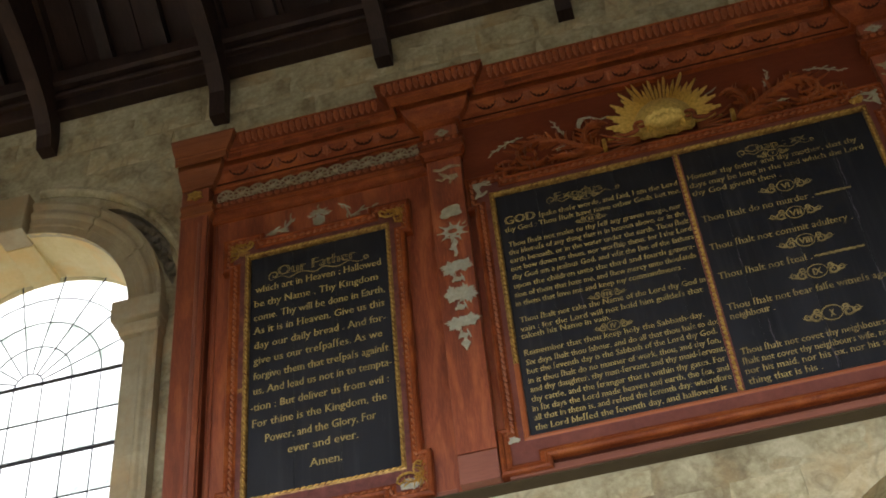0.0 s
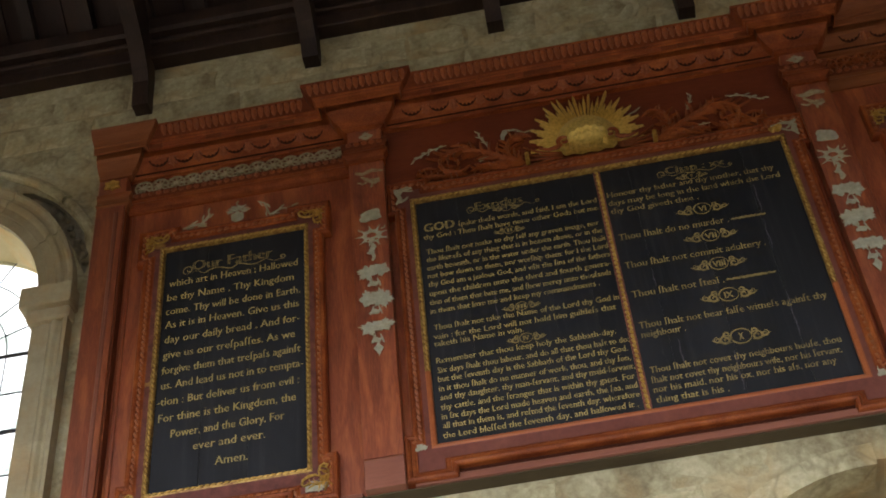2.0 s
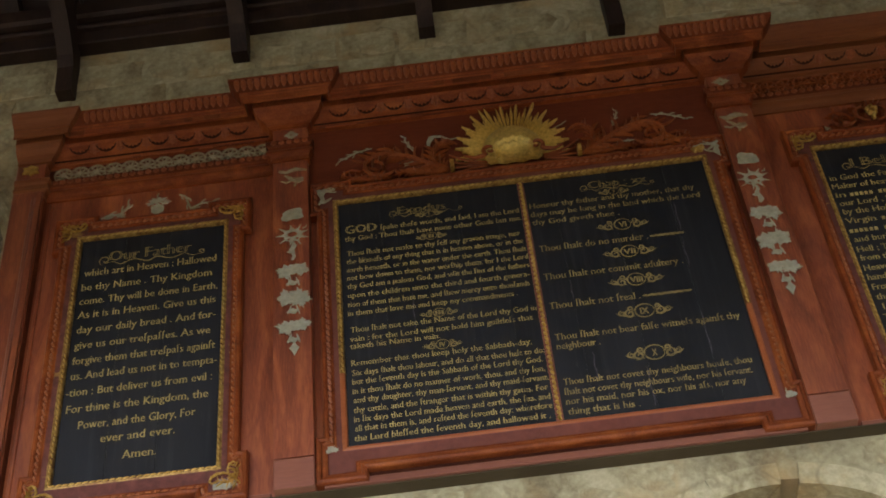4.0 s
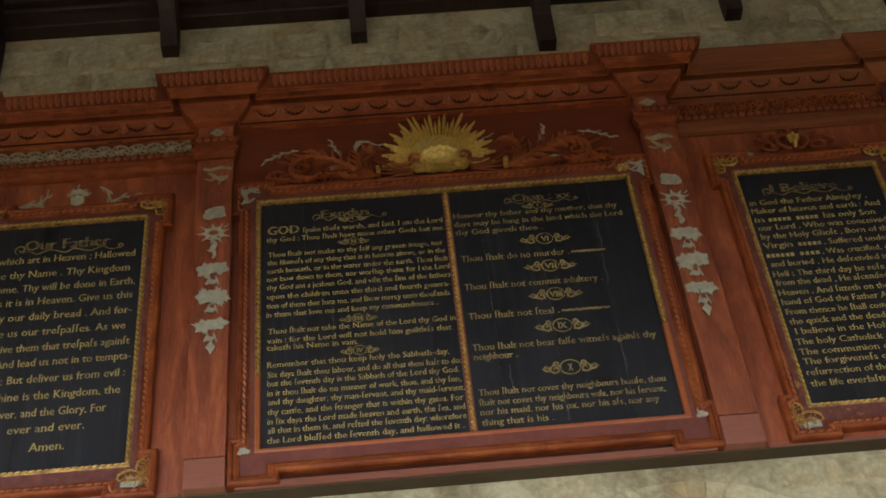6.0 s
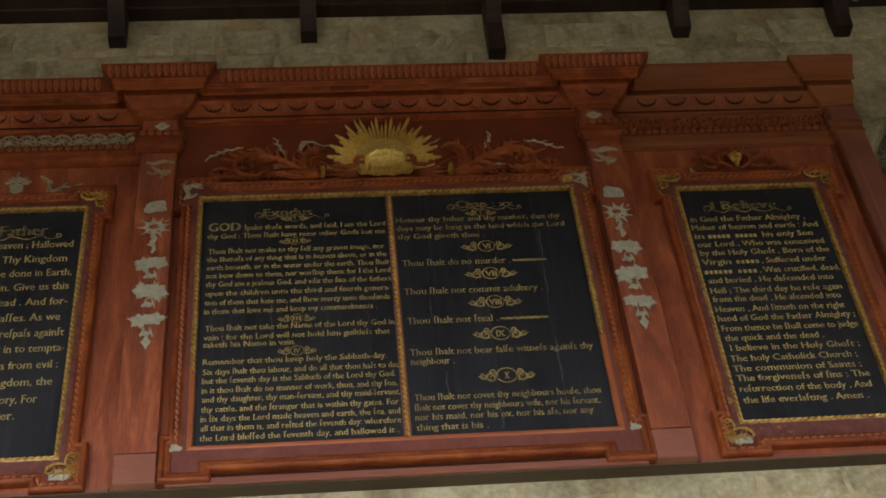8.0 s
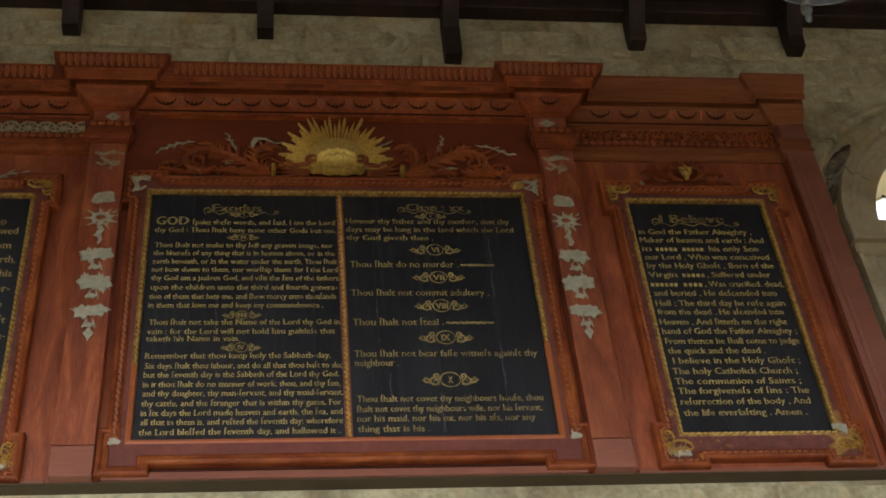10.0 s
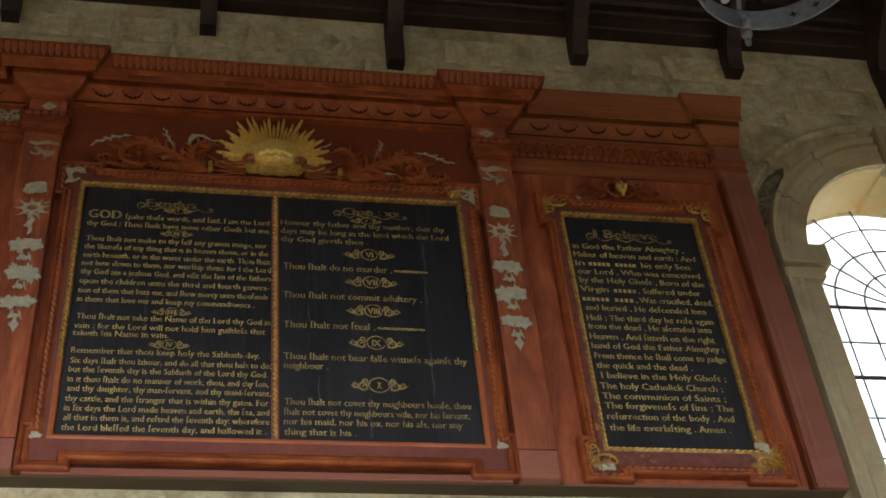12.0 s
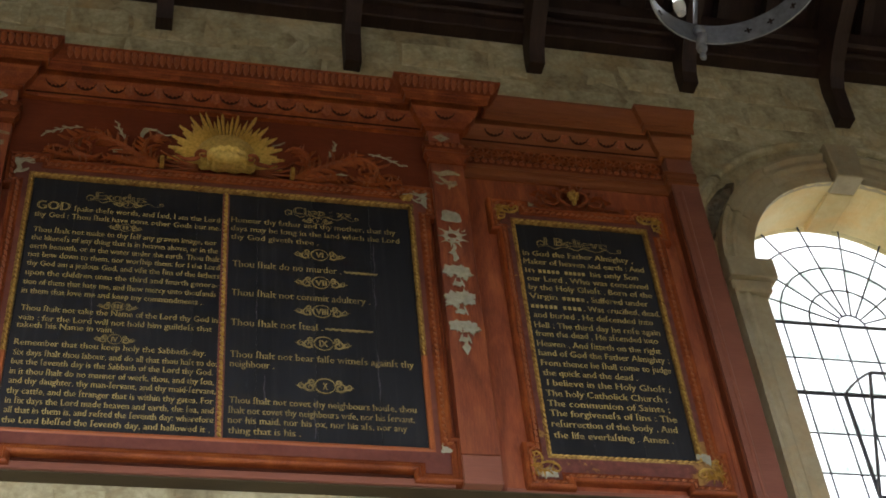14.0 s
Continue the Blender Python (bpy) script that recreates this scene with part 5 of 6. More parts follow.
# scrolling leaves on both sides of the sun
for s in (-1, 1):
    scroll = link("acanthus_scroll", None, board, "carved mahogany acanthus scroll with bare patches")
    scroll.matrix_parent_inverse = board.matrix_basis.inverted()

    def at(pts, s=s):
        return [(s * x + (0 if s > 0 else -0.0), z) for x, z in pts]

    Y0 = CENTRE
    blades = (([(0.345, 6.745), (0.425, 6.82), (0.415, 6.92), (0.35, 6.965), (0.295, 6.93)], 0.034, 0.055, 6), ([(0.36, 6.742), (0.45, 6.8), (0.56, 6.88), (0.68, 6.915)], 0.036, 0.055, 7),
              ([(0.37, 6.736), (0.46, 6.75), (0.55, 6.785), (0.62, 6.77)], 0.022, 0.04, 5), ([(0.6, 6.9), (0.7, 6.925), (0.785, 6.875), (0.775, 6.79), (0.695, 6.762), (0.635, 6.8)], 0.036, 0.055, 8),
              ([(0.75, 6.885), (0.7, 6.85), (0.705, 6.805)], 0.02, 0.05, 3), ([(0.76, 6.752), (0.84, 6.77), (0.91, 6.75)], 0.02, 0.035, 4), ([(0.79, 6.8), (0.86, 6.83), (0.92, 6.8), (0.9, 6.775)], 0.015, 0.035, 4), ([(0.6, 6.895), (0.66, 6.955), (0.73, 6.965)], 0.018, 0.045, 4))
    for k, (pts, w, h, lobes) in enumerate(blades):
        part("acanthus_leaf", leaf(bmesh.new(), at(pts), w * 0.5, h * 0.36, Y0, lobes, k + (50 if s > 0 else 70), 0.006, 40), CARVED, scroll)
    for k, (pts, w, h, pairs) in enumerate((([(0.36, 6.745), (0.45, 6.805), (0.56, 6.885), (0.66, 6.92)], 0.085, 0.06, 8), ([(0.61, 6.9), (0.7, 6.93), (0.79, 6.875), (0.775, 6.785), (0.7, 6.76)], 0.07, 0.06, 9), ([(0.35, 6.75), (0.425, 6.82), (0.415, 6.92), (0.36, 6.96)], 0.07, 0.06, 7), ([(0.66, 6.745), (0.75, 6.745), (0.85, 6.77), (0.92, 6.8)], 0.05, 0.045, 7), ([(0.37, 6.735), (0.46, 6.735), (0.56, 6.765), (0.64, 6.76)], 0.05, 0.045, 6))):
        part("leaf_spray", frond(bmesh.new(), at(pts), w, h * 0.7, Y0, pairs, k + (150 if s > 0 else 170)), CARVED, scroll)
    for k in range(4):  # ribbed stem from the sun to the tie
        bm = bmesh.new()
        tube(bm, [(s * (0.15 + 0.028 * j), Y0 - 0.012 - 0.012 * math.sin(j * 0.5), 6.738 + 0.011 * k + 0.03 * (j / 6) ** 2 * (k - 1) - 0.012 * math.sin(math.pi * j / 6)) for j in range(8)], 0.0075, 5, (0.6, 0.9, 1, 1, 1, 0.9, 0.8, 0.5))
        part("stem_rib", bm, CARVED, scroll, smooth=True)
    boxed("gilt_tie", (s * 0.335 - 0.011, s * 0.335 + 0.011, Y0 - 0.06, Y0, 6.72, 6.775), GILT, scroll, "small gilt tie", 0.004)
    sprigs = feather([(s * 0.53, 6.92), (s * 0.55, 6.97), (s * 0.57, 7.01), (s * 0.575, 7.05)], 0.0095, 1, 6) + feather([(s * 0.75, 6.985), (s * 0.83, 6.97), (s * 0.88, 6.945), (s * 0.94, 6.91)], 0.011, 4, 8)
    if s < 0:
        sprigs += [strand([(-0.45, 6.935), (-0.445, 6.975), (-0.43, 7.005), (-0.4, 7.015)], 0.034, 7), strand([(-0.44, 7.01), (-0.38, 7.01), (-0.33, 6.975), (-0.28, 6.985)], 0.012, 8), ragged(-0.55, 6.83, 0.06, 0.018, 5, 0.5, 9)]
    else:
        sprigs += [strand([(0.23, 6.97), (0.27, 6.985), (0.3, 7.01)], 0.008, 10), ragged(0.6, 6.8, 0.035, 0.012, 4, 0.5, 11)]
    scraps(sprigs, CENTRE, scroll)

# over the left tablet the carving is gone; over the right it stands
YS = SIDE
scraps(feather([(-2.22, 6.745), (-2.17, 6.765), (-2.11, 6.765), (-2.08, 6.8), (-2.065, 6.835)], 0.017, 21, 6) + [ragged(-2.11, 6.755, 0.03, 0.016, 5, 0.4, 23)], YS, board)
scraps([ragged(-1.912, 6.77, 0.042, 0.045, 6, 0.25, 24), ragged(-1.914, 6.835, 0.06, 0.026, 8, 0.5, 25, 0.2), ragged(-1.95, 6.815, 0.03, 0.016, 5, 0.5, 26), ragged(-1.872, 6.812, 0.032, 0.018, 5, 0.5, 27), strand([(-1.912, 6.85), (-1.918, 6.87), (-1.91, 6.888)], 0.012, 28)], YS, board, "bare_palmette")
scraps(feather([(-1.8, 6.86), (-1.765, 6.84), (-1.745, 6.78), (-1.73, 6.735)], 0.016, 26, 4) + feather([(-1.735, 6.745), (-1.67, 6.775), (-1.6, 6.77)], 0.015, 30, 4), YS, board)
crest = link("acanthus_crest", None, board, "carved mahogany crest with a small gilt boss")
crest.matrix_parent_inverse = board.matrix_basis.inverted()
for k, (pts, w, h) in enumerate((([(1.8, 6.745), (1.77, 6.81), (1.71, 6.85), (1.68, 6.8)], 0.032, 0.045), ([(1.82, 6.76), (1.83, 6.84), (1.87, 6.9)], 0.034, 0.05), ([(1.94, 6.76), (1.95, 6.84), (1.91, 6.905)], 0.034, 0.05),
                                 ([(1.96, 6.745), (2.0, 6.82), (2.06, 6.84), (2.09, 6.79)], 0.032, 0.045), ([(1.98, 6.735), (2.07, 6.75), (2.16, 6.735)], 0.026, 0.035), ([(1.78, 6.735), (1.7, 6.74), (1.66, 6.77)], 0.022, 0.03))):
    part("leaf_spray", frond(bmesh.new(), pts, w * 1.5, h * 0.8, YS, 5, 90 + k), CARVED, crest)
for s in (-1, 1):
    bm = bmesh.new()
    tube(bm, [(1.887 + s * u, YS - 0.03, z) for u, z in ((0.02, 6.742), (0.05, 6.752), (0.082, 6.785), (0.08, 6.828), (0.05, 6.85), (0.022, 6.838), (0.018, 6.812), (0.036, 6.8))], 0.0105, 6, (0.6, 1, 1.2, 1.2, 1.1, 0.9, 0.7, 0.5))
    tube(bm, [(1.887 + s * u, YS - 0.022, z) for u, z in ((0.08, 6.775), (0.115, 6.745), (0.155, 6.75), (0.17, 6.782), (0.15, 6.806), (0.128, 6.795))], 0.0085, 6, (0.5, 1, 1.1, 1, 0.8, 0.5))
    part("crest_scroll", bm, CARVED, crest, "carved pair of C-scrolls", smooth=True)
part("crest_leaf", leaf(bmesh.new(), [(1.887, 6.83), (1.886, 6.87), (1.888, 6.905)], 0.03, 0.035, YS, 3, 99, 0.01), CARVED, crest)
bm = bmesh.new()
for k in range(5):
    a = radians(72 * k + 18)
    dome(bm, 1.885 + 0.021 * math.cos(a), YS - 0.05, 6.8 + 0.021 * math.sin(a), 0.015, 0.02, 0.017, 4, 8)
dome(bm, 1.885, YS - 0.045, 6.76, 0.014, 0.02, 0.026, 4, 8)
part("boss", bm, GILT, crest, "small gilt boss", smooth=True)
scraps([strand([(1.54, 6.755), (1.6, 6.745), (1.665, 6.745)], 0.03, 33), ragged(1.63, 6.755, 0.03, 0.018, 4, 0.4, 34)], YS, crest)


# corner sprigs on the frames
def corner_sprig(key, fx, fz, mat, seed, size=1.0):
    x0, x1, z0, z1, y = TABLETS[key]
    cx, cz = (x0 if fx < 0 else x1) + fx * 0.068, (z0 if fz < 0 else z1) + fz * 0.068
    f = y - 0.02
    holder = frames[key]
    if mat is GESSO:
        for k, o in enumerate(feather([(cx + fx * 0.03, cz - fz * 0.07), (cx + fx * 0.005, cz - fz * 0.03), (cx + fx * 0.02, cz + fz * 0.01), (cx + fx * 0.01, cz + fz * 0.04)], 0.017 * size, seed, 5) + feather([(cx + fx * 0.05, cz + fz * 0.04), (cx, cz + fz * 0.02), (cx - fx * 0.06, cz + fz * 0.03)], 0.014 * size, seed + 3, 4)):
            patch([o], f - 0.0006 * k, holder, "bare_corner")
        return
    bm = bmesh.new()
    q = f + 0.001

    def p(u, v):
        return (cx + fx * u, cz + fz * v)

    # leaves that fan out over the corner, and a slim scroll along each side
    frond(bm, [p(-0.012, -0.012), p(0.02, 0.016), p(0.052, 0.048)], 0.03 * size, 0.026, q, 4, seed + 2)
    frond(bm, [p(0.02, 0.02), p(-0.02, 0.032), p(-0.07, 0.012)], 0.026 * size, 0.022, q, 4, seed)
    frond(bm, [p(0.022, 0.018), p(0.032, -0.02), p(0.012, -0.07)], 0.026 * size, 0.022, q, 4, seed + 1)
    tube(bm, [(*p(u, v)[:1], q - 0.012, p(u, v)[1]) for u, v in ((0.0, -0.004), (-0.03, -0.016), (-0.06, -0.014), (-0.085, 0.002), (-0.092, 0.024), (-0.08, 0.036), (-0.066, 0.028))], 0.0062, 6, (0.6, 1, 1.2, 1.1, 0.9, 0.8, 0.6))
    tube(bm, [(*p(u, v)[:1], q - 0.012, p(u, v)[1]) for u, v in ((-0.004, 0.0), (-0.014, -0.03), (-0.006, -0.058), (0.012, -0.07), (0.028, -0.06))], 0.0052, 6, (0.6, 1, 1.1, 0.9, 0.6))
    part("corner_sprig", bm, mat, holder, "gilt carved corner sprig")


for key, fx, fz, mat, seed in (("left", -1, 1, GILT, 1), ("left", 1, 1, GILT, 5), ("left", 1, -1, GILT, 9), ("left", -1, -1, GILT, 13), ("mid", -1, 1, GESSO, 17), ("mid", 1, 1, GESSO, 21),
                               ("right", -1, 1, GILT, 33), ("right", 1, 1, GILT, 37), ("right", -1, -1, GILT, 41), ("right", 1, -1, GILT, 45)):
    corner_sprig(key, fx, fz, mat, seed, 1.25)
for key, fx, seed in (("mid", -1, 25), ("mid", 1, 29)):
    x0, x1, z0, z1, y = TABLETS[key]
    qx = (x0 if fx < 0 else x1) + fx * 0.072
    patch([ragged(qx - 0.004, z0 + 0.008, 0.018, 0.024, 9, 0.25, seed), ragged(qx + 0.01, z0 - 0.012, 0.026, 0.015, 8, 0.35, seed + 1, 0.4), ragged(qx - 0.014, z0 - 0.018, 0.014, 0.012, 6, 0.3, seed + 2)], y - 0.02, frames[key], "bare_corner")
for key, fx, seed in (("left", 1, 61), ("right", -1, 64), ("right", 1, 67)):
    x0, x1, z0, z1, y = TABLETS[key]
    patch([lobed((x0 if fx < 0 else x1) + fx * 0.05, z0 - 0.105 + (0.115 if (key, fx) == ("right", 1) else 0), 0.055, 0.034, 5, seed), lobed((x0 if fx < 0 else x1) + fx * 0.01, z0 - 0.115 + (0.135 if (key, fx) == ("right", 1) else 0), 0.03, 0.022, 4, seed + 1)], y - 0.021, frames[key], "bare_corner")
part("corner_sprig", leaf(bmesh.new(), [(0.97, 6.68), (0.94, 6.66), (0.9, 6.665)], 0.02, 0.03, -0.018, 3, 77), GILT, frames["mid"], "gilt leaf tip")

# repeated enrichments: leaf drops in the bed mould, wheels in the frieze, tongues on the crown, beads on the neck
def leaf_drop():
    """A hollow-cut cup of toothed foliage with turned-up tips, its undercut shade coloured in."""
    outer, inner = [], []
    for k in range(13):
        a = radians(188 + 164 * k / 12)
        swell = math.sin(math.pi * k / 12)
        outer.append((0.056 * math.cos(a), 0.026 + 0.05 * math.sin(a)))
        tooth = 0.005 + 0.012 * (k % 2)
        inner.append(((0.055 - tooth * swell) * math.cos(a), 0.027 + (0.049 - tooth * swell) * math.sin(a)))
    return mesh_of("leaf_drop", slab(bmesh.new(), outer + inner[::-1], -0.004, 0.008), SHADE_WOOD)


def tongue():
    """A small upright leaf with a raised rib."""
    bm = bmesh.new()
    out = [(-0.012, 0.032), (0.012, 0.032), (0.017, 0.014), (0.016, -0.006), (0.009, -0.022), (0, -0.031), (-0.009, -0.022), (-0.016, -0.006), (-0.017, 0.014)]
    back = [bm.verts.new((x, 0.002, z)) for x, z in out]
    rim = [bm.verts.new((x * 0.86, -0.007, z * 0.95)) for x, z in out]
    rib = [bm.verts.new((0, -0.015, 0.026)), bm.verts.new((0, -0.016, 0.0)), bm.verts.new((0, -0.008, -0.024))]
    n = len(out)
    for i in range(n):
        bm.faces.new((rim[i], rim[(i + 1) % n], back[(i + 1) % n], back[i]))
    for f in ((rim[0], rim[1], rib[0]), (rim[1], rim[2], rib[0]), (rim[2], rim[3], rib[1], rib[0]), (rim[3], rim[4], rib[2], rib[1]), (rim[4], rim[5], rib[2]), (rim[5], rim[6], rib[2]), (rim[6], rim[7], rib[1], rib[2]), (rim[7], rim[8], rib[0], rib[1]), (rim[8], rim[0], rib[0])):
        bm.faces.new(f)
    return mesh_of("leaf_tongue", bm, CARVED)


def boss_leaf():
    bm = bmesh.new()
    leaf(bm, [(0, 0.03), (0.001, 0.0), (0, -0.03)], 0.032, 0.012, 0, 3, 8)
    return mesh_of("raised_leaf", bm, CARVED)


def wheel(mat, spokes):
    r = 0.051
    loops = [[(r * math.cos(2 * math.pi * k / 24), r * math.sin(2 * math.pi * k / 24)) for k in range(24)]]
    for k in range(spokes):
        a0, a1 = 2 * math.pi * (k + 0.12) / spokes, 2 * math.pi * (k + 0.88) / spokes
        loops.append([(0.87 * r * math.cos(a0), 0.87 * r * math.sin(a0)), (0.88 * r * math.cos((a0 + a1) / 2), 0.88 * r * math.sin((a0 + a1) / 2)), (0.87 * r * math.cos(a1), 0.87 * r * math.sin(a1)), (0.22 * r * math.cos((a0 + a1) / 2), 0.22 * r * math.sin((a0 + a1) / 2))])
    return mesh_of("frieze_wheel", pierced_slab(loops, -0.008, 0.005), mat)


def bead_mesh():
    bm = bmesh.new()
    dome(bm, 0, 0, 0, 0.0175, 0.012, 0.0145, 3, 8)
    return mesh_of("bead", bm, CARVED)


DROP, TONGUE, BOSS, BEAD = leaf_drop(), tongue(), boss_leaf(), bead_mesh()
WHEEL_PALE, WHEEL_WOOD = wheel(FADED, 8), wheel(CARVED, 8)
TILT_BED = pose(0, 0, 0, 42, 0, 0)
TILT_CROWN = pose(0, 0, 0, 40, 0, 0)


def row(me, name, parent, x0, x1, pitch, y, z, tilt, jitter=0.0):
    n = max(round((x1 - x0) / pitch), 1)
    for k in range(n):
        ob = link(name, me, parent)
        ob.matrix_basis = Matrix.Translation((x0 + (x1 - x0) * (k + 0.5) / n, y, z)) @ tilt @ pose(0, 0, 0, 0, random.uniform(-jitter, jitter), 0)


for key, xa, xb, y in (("mid", -0.985, 0.975, CENTRE), ("bay_l", -2.42, -1.4, SIDE), ("bay_r", 1.39, 2.39, SIDE)):
    row(DROP, "leaf_drop", cornices[key], xa, xb, 0.155, y - 0.077, 7.222, TILT_BED, 3)
    row(BOSS, "raised_leaf", cornices[key], xa + 0.0775, xb - 0.0775, 0.155, y - 0.07, 7.224, TILT_BED, 2)
row(DROP, "leaf_drop", cornices["pier_r"], 1.12, 1.224, 0.155, PIER - 0.077, 7.222, TILT_BED)
for key, xa, xb, y in (("mid", -0.87, 0.86, CENTRE), ("bay_l", -2.31, -1.5, SIDE), ("pier_l", -1.46, -0.91, PIER), ("pier_r", 0.9, 1.445, PIER)):
    row(TONGUE, "leaf_tongue", cornices[key], xa, xb, 0.0365, y - 0.1885, 7.353, TILT_CROWN, 3)
row(WHEEL_PALE, "frieze_wheel", board, -2.495, -1.3, 0.093, SIDE - 0.006, 7.11, pose(0, 0, 0), 20)
row(WHEEL_WOOD, "frieze_wheel", board, 1.285, 2.46, 0.093, SIDE - 0.006, 7.11, pose(0, 0, 0), 20)
for xa, xb, y in ((-2.5, -1.31, SIDE), (1.3, 2.46, SIDE), (-1.29, -1.08, PIER), (1.07, 1.275, PIER)):
    row(BEAD, "bead", board, xa, xb, 0.043, y - 0.035, 7.031, pose(0, 0, 0))
# gilt rosette on the end pier
patch([ragged(-2.61, 7.118, 0.05, 0.042, 6, 0.35, 55)], END - 0.002, board, "gilt_rosette", 0.012, GILT, "small gilt rosette")

# rubbed streaks on the black planks
streaks = ((0.748, 6.33, 6.14, 0.007), (0.742, 6.1, 5.9, 0.006), (0.737, 5.62, 5.36, 0.006), (-0.605, 5.95, 5.72, 0.005), (0.16, 5.9, 5.78, 0.005), (0.43, 5.34, 5.12, 0.006), (0.2, 5.46, 5.3, 0.005))
for k, (x, z1, z0, w) in enumerate(streaks):
    patch([strand([(x + 0.003 * math.sin(i * 1.7), z1 + (z0 - z1) * i / 6) for i in range(7)], w, 200 + k)], -0.0006, t_mid, "rubbed_streak", 0.0009, SCUFF, "grey rubbed streak in the black paint")


# ---- iron ring light hanging before the wall ----
ring_light = thing("chandelier", (1.64, -2.38, 5.58), "grey iron ring chandelier with white candle tubes", "chandelier")
RX, RY, RZ, RR, RH = 1.657, -2.38, 5.604, 0.325, 0.108
bm = bmesh.new()
seg = 60
rows = [[bm.verts.new((RX + r * math.cos(2 * math.pi * k / seg), RY + r * math.sin(2 * math.pi * k / seg), z)) for r, z in ((RR, RZ), (RR, RZ + RH), (RR + 0.006, RZ + RH), (RR + 0.006, RZ))] for k in range(seg)]
for k in range(seg):
    a, b = rows[k], rows[(k + 1) % seg]
    for i in range(4):
        bm.faces.new((a[i], a[(i + 1) % 4], b[(i + 1) % 4], b[i]))
part("ring_band", bm, IRON, ring_light)


def quatrefoil():
    bm = bmesh.new()
    out = []
    for k in range(4):
        c = math.pi / 2 * k
        for a in (-50, 0, 50):
            out.append((0.009 * math.cos(c) + 0.006 * math.cos(c + radians(a)), 0.009 * math.sin(c) + 0.006 * math.sin(c + radians(a))))
        out.append((0.005 * math.cos(c + math.pi / 4), 0.005 * math.sin(c + math.pi / 4)))
    slab(bm, out, -0.001, 0.001)
    return mesh_of("pierced_quatrefoil", bm, OAK_BOARD)


QUATRE = quatrefoil()
ARMS = [radians(a) for a in (95, 215, 335)]
for arm in ARMS:
    for off in (35, 51, 69, 85):
        a = arm + radians(off)
        ob = link("pierced_quatrefoil", QUATRE, ring_light, "dark quatrefoil piercing")
        ob.matrix_basis = Matrix.Translation((RX + (RR - 0.002) * math.cos(a), RY + (RR - 0.002) * math.sin(a), RZ + RH * 0.46)) @ Matrix.Rotation(a - math.pi / 2, 4, "Z")
        ob.matrix_parent_inverse = ring_light.matrix_basis.inverted()
    c, s = math.cos(arm), math.sin(arm)
    rod = bmesh.new()
    tube(rod, [(RX + RR * c, RY + RR * s, RZ + RH), (RX + 0.25 * c, RY + 0.25 * s, RZ + 0.25), (RX + 0.02 * c, RY + 0.02 * s, RZ + 0.75)], 0.009, 6)
    part("hanging_rod", rod, IRON, ring_light)
    boss = bmesh.new()
    dome(boss, RX + (RR - 0.01) * c, RY + (RR - 0.01) * s, RZ + 0.05, 0.024, 0.024, 0.03, 4, 10)
    dome(boss, RX + (RR + 0.005) * c, RY + (RR + 0.005) * s, RZ - 0.03, 0.022, 0.022, 0.026, 4, 10)
    dome(boss, RX + (RR + 0.012) * c, RY + (RR + 0.012) * s, RZ - 0.07, 0.013, 0.013, 0.022, 4, 8)
    tube(boss, [(RX + (RR - 0.03) * c, RY + (RR - 0.03) * s, RZ + 0.02), (RX + (RR + 0.01) * c, RY + (RR + 0.01) * s, RZ - 0.02)], 0.02, 6)
    part("drop_finial", boss, IRON, ring_light, smooth=True)
    can = bmesh.new()
    cc, cs = math.cos(arm + radians(15)), math.sin(arm + radians(15))
    lx, ly = RX + (RR - 0.03) * cc, RY + (RR - 0.03) * cs
    tube(can, [(lx, ly, RZ + 0.1), (lx, ly, RZ + 0.125), (lx, ly, RZ + 0.13), (lx, ly, RZ + 0.16)], 0.022, 12, (0.8, 1, 1.05, 1.05))
    part("lamp_holder", can, CANDLE, ring_light, "white lamp holder")
    glow = bmesh.new()
    tube(glow, [(lx, ly, RZ + 0.161), (lx, ly, RZ + 0.2), (lx, ly, RZ + 0.26), (lx, ly, RZ + 0.28)], 0.02, 12, (0.8, 1, 0.9, 0.4))
    part("lamp", glow, LAMP, ring_light, "lit white lamp", smooth=True)
part("suspension_rod", tube(bmesh.new(), [(RX, RY, RZ + 0.72), (RX, RY, 10.52)], 0.012, 6), IRON, ring_light)

# ---- hopper vent in the window ----
HX, HY, HZ, HR = 3.475, GLASS_Y - 0.03, 5.26, 0.665
hopper = thing("hopper_vent", (HX, GLASS_Y, HZ), "grey metal hopper vent standing open", "window vent")
open_top = (HY - HR * math.sin(radians(25)), HZ + HR * math.cos(radians(25)))
for x in (HX, HX + 0.45):
    part("cheek_arc", tube(bmesh.new(), [(x, HY - HR * math.sin(radians(a)), HZ + HR * math.cos(radians(a))) for a in (0, 5, 10, 15, 20, 25)], 0.008, 5), LEAD, hopper)
    part("tilted_stile", tube(bmesh.new(), [(x, HY, HZ), (x, *open_top)], 0.011, 6), LEAD, hopper)
    part("frame_stile", tube(bmesh.new(), [(x, HY, HZ), (x, HY, HZ + HR)], 0.013, 6), LEAD, hopper)
for z, y in ((HZ, HY), (HZ + HR, HY), (open_top[1], open_top[0])):
    part("hopper_rail", tube(bmesh.new(), [(HX, y, z), (HX + 0.45, y, z)], 0.01, 6), LEAD, hopper)

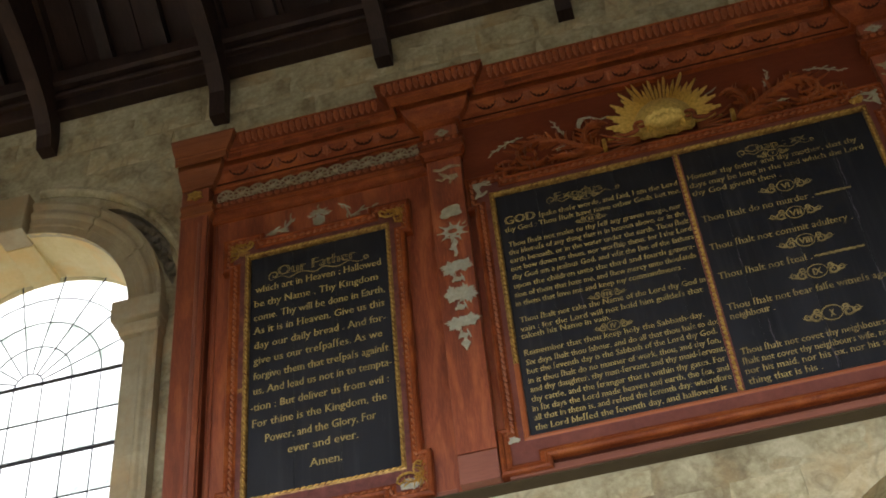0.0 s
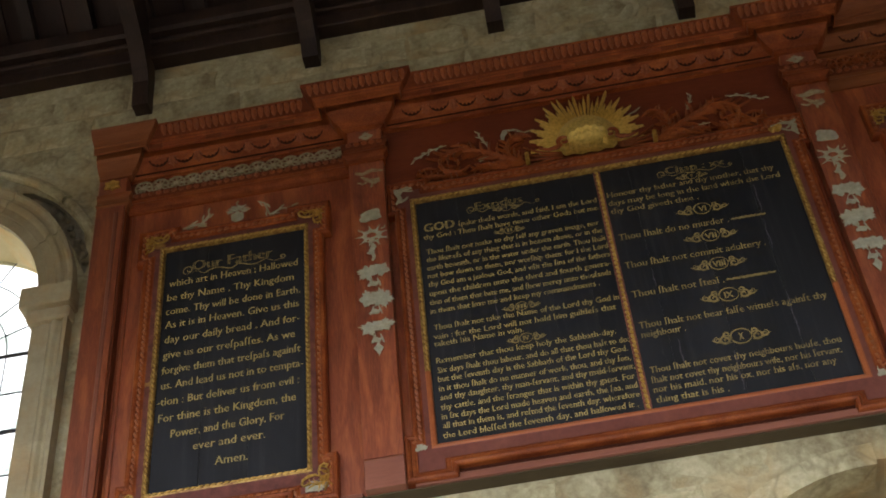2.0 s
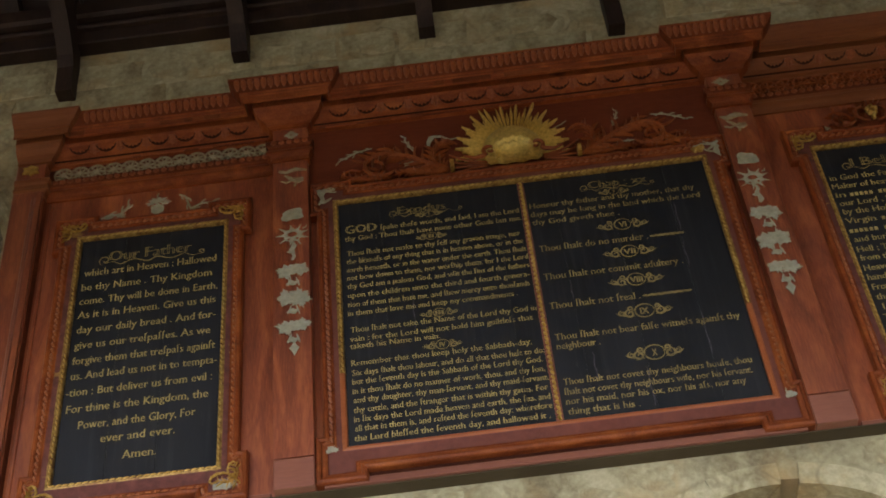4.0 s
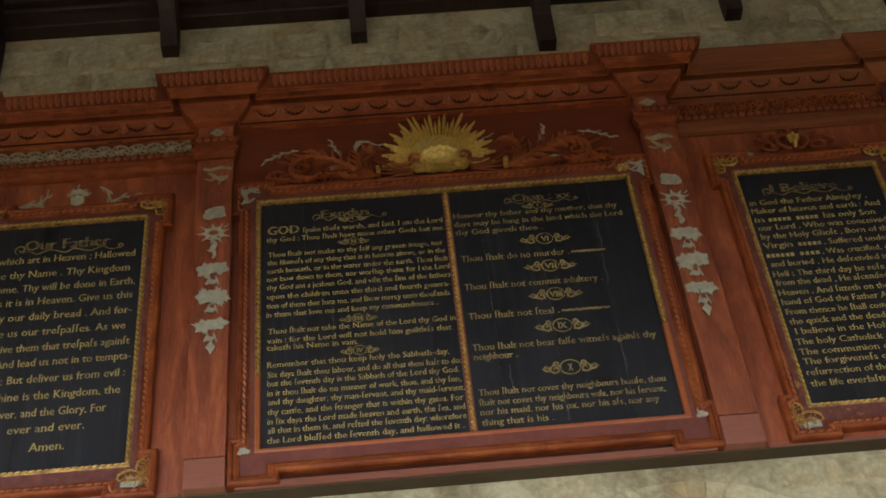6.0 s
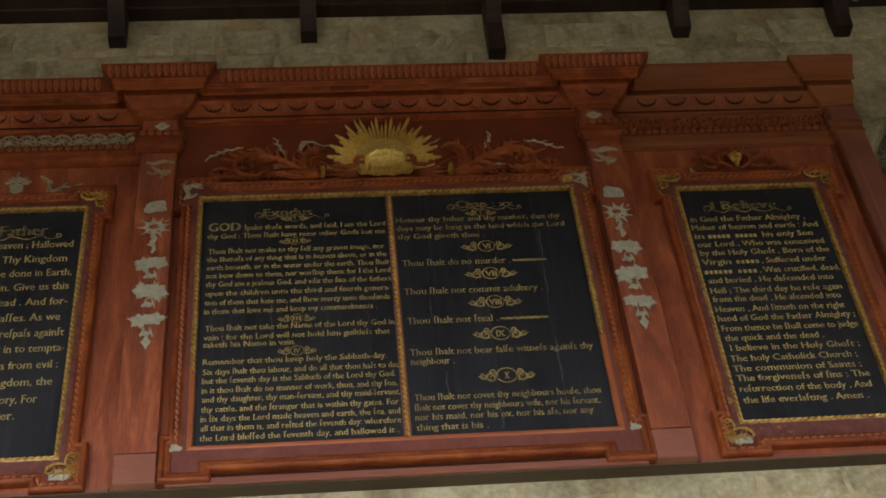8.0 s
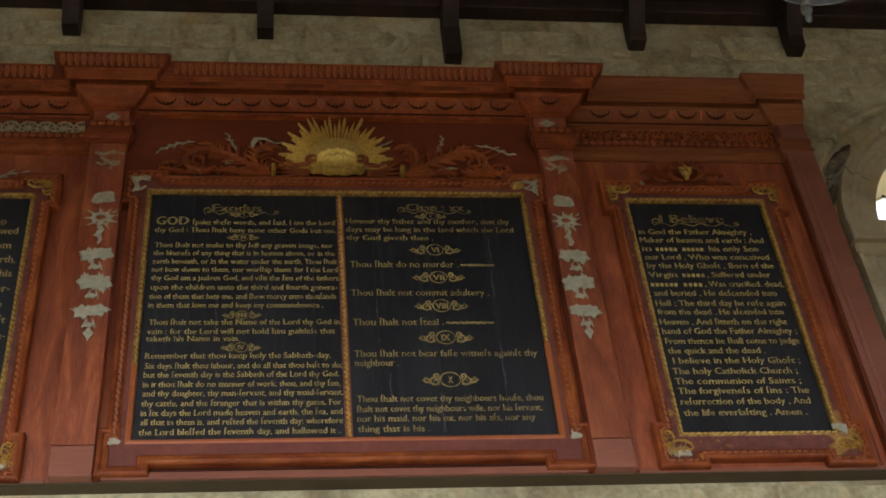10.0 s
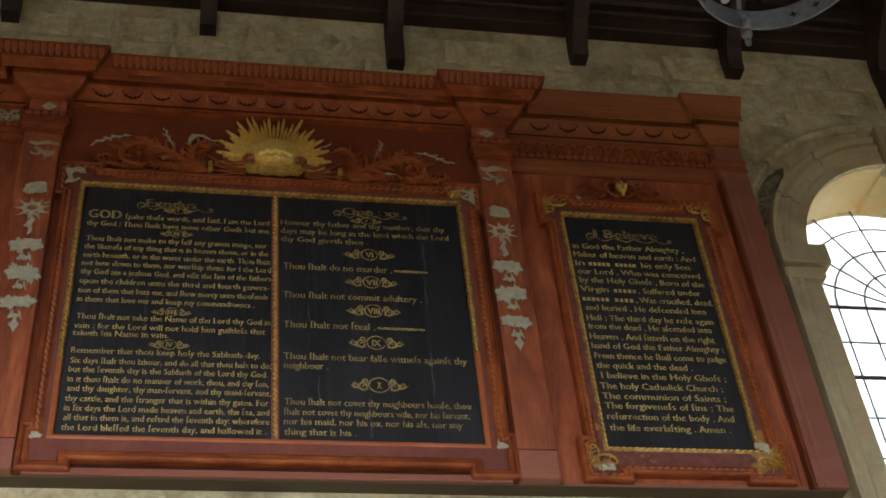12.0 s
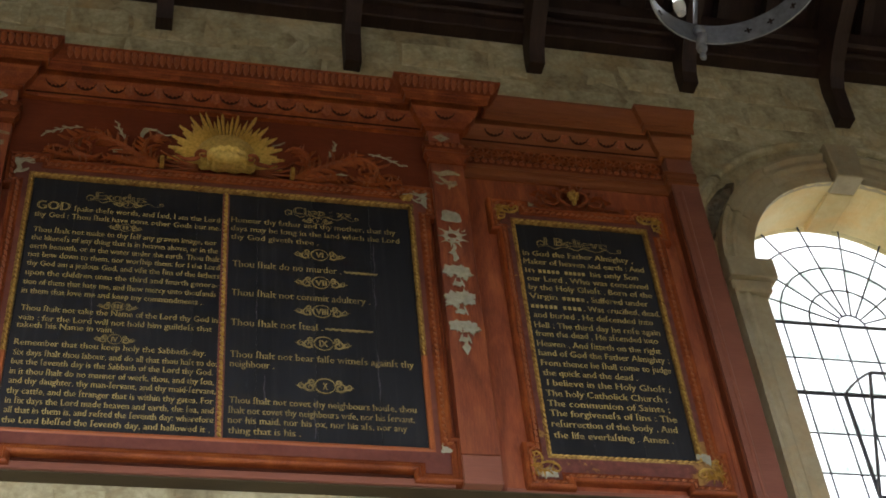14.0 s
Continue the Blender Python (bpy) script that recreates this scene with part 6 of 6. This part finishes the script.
# ---- wall stones, proud of the mortar ----
def stone_mesh(w, h, seed):
    rnd = random.Random(seed)
    bm = bmesh.new()
    j = lambda a: rnd.uniform(-a, a)
    out = [(-w / 2 + j(0.012), -h / 2 + j(0.008)), (j(w * 0.2), -h / 2 + j(0.01)), (w / 2 + j(0.012), -h / 2 + j(0.008)), (w / 2 + j(0.01), j(h * 0.2)), (w / 2 + j(0.012), h / 2 + j(0.008)), (j(w * 0.2), h / 2 + j(0.01)), (-w / 2 + j(0.012), h / 2 + j(0.008)), (-w / 2 + j(0.01), j(h * 0.2))]
    back = [bm.verts.new((x, 0.004, z)) for x, z in out]
    front = [bm.verts.new((x * (1 - 0.018 / w), -0.004 + j(0.003), z * (1 - 0.018 / h))) for x, z in out]
    mid = bm.verts.new((j(0.03), -0.008 + j(0.004), j(0.02)))
    for i in range(8):
        k = (i + 1) % 8
        bm.faces.new((back[i], back[k], front[k], front[i]))
        bm.faces.new((front[i], front[k], mid))
    return mesh_of("stone", bm, STONE)


SIZES = [(w, h) for h in (0.15, 0.19, 0.23) for w in (0.24, 0.34, 0.44, 0.56)]
STONES = {(w, h): [stone_mesh(w - 0.014, h - 0.014, int(w * 1000 + h * 10000) + k) for k in range(2)] for w, h in SIZES}


def clear_of_arches(x, z, w, h):
    for cx, spring, r in WINDOWS:
        for dx in (-w / 2, 0, w / 2):
            for dz in (-h / 2, 0, h / 2):
                px, pz = x + dx - cx, z + dz - spring
                if pz > 0 and math.hypot(px, pz) < r + 0.44 or pz <= 0 and abs(px) < r + 0.27:
                    return False
    ax, az, ar = ARCH
    return math.hypot(x - ax, z - az) > ar + 0.1 + 0.6 * max(w, h) * 0.6


rnd = random.Random(11)
for z_low, z_top, x_low, x_top in ((7.3, 8.16, -4.9, 5.2), (4.3, 4.9, -2.9, 3.0), (5.6, 7.3, -2.9, -2.6), (5.6, 7.3, 2.6, 2.9)):
    z = z_low
    while z < z_top - 0.1:
        h = rnd.choice((0.15, 0.19, 0.23))
        h = h if z + h < z_top + 0.05 else 0.15
        x = x_low - rnd.uniform(0, 0.3)
        while x < x_top:
            w = rnd.choice((0.24, 0.34, 0.44, 0.56))
            cx, cz = x + w / 2, z + h / 2
            hidden = -2.6 < cx < 2.58 and 4.95 < cz < 7.45
            if clear_of_arches(cx, cz, w, h) and not hidden and rnd.random() > 0.12:
                ob = link("stone", STONES[(w, h)][rnd.randrange(2)], wall_north)
                ob.matrix_basis = Matrix.Translation((cx, WALL + 0.001 + rnd.uniform(0, 0.004), cz))
            x += w
        z += h
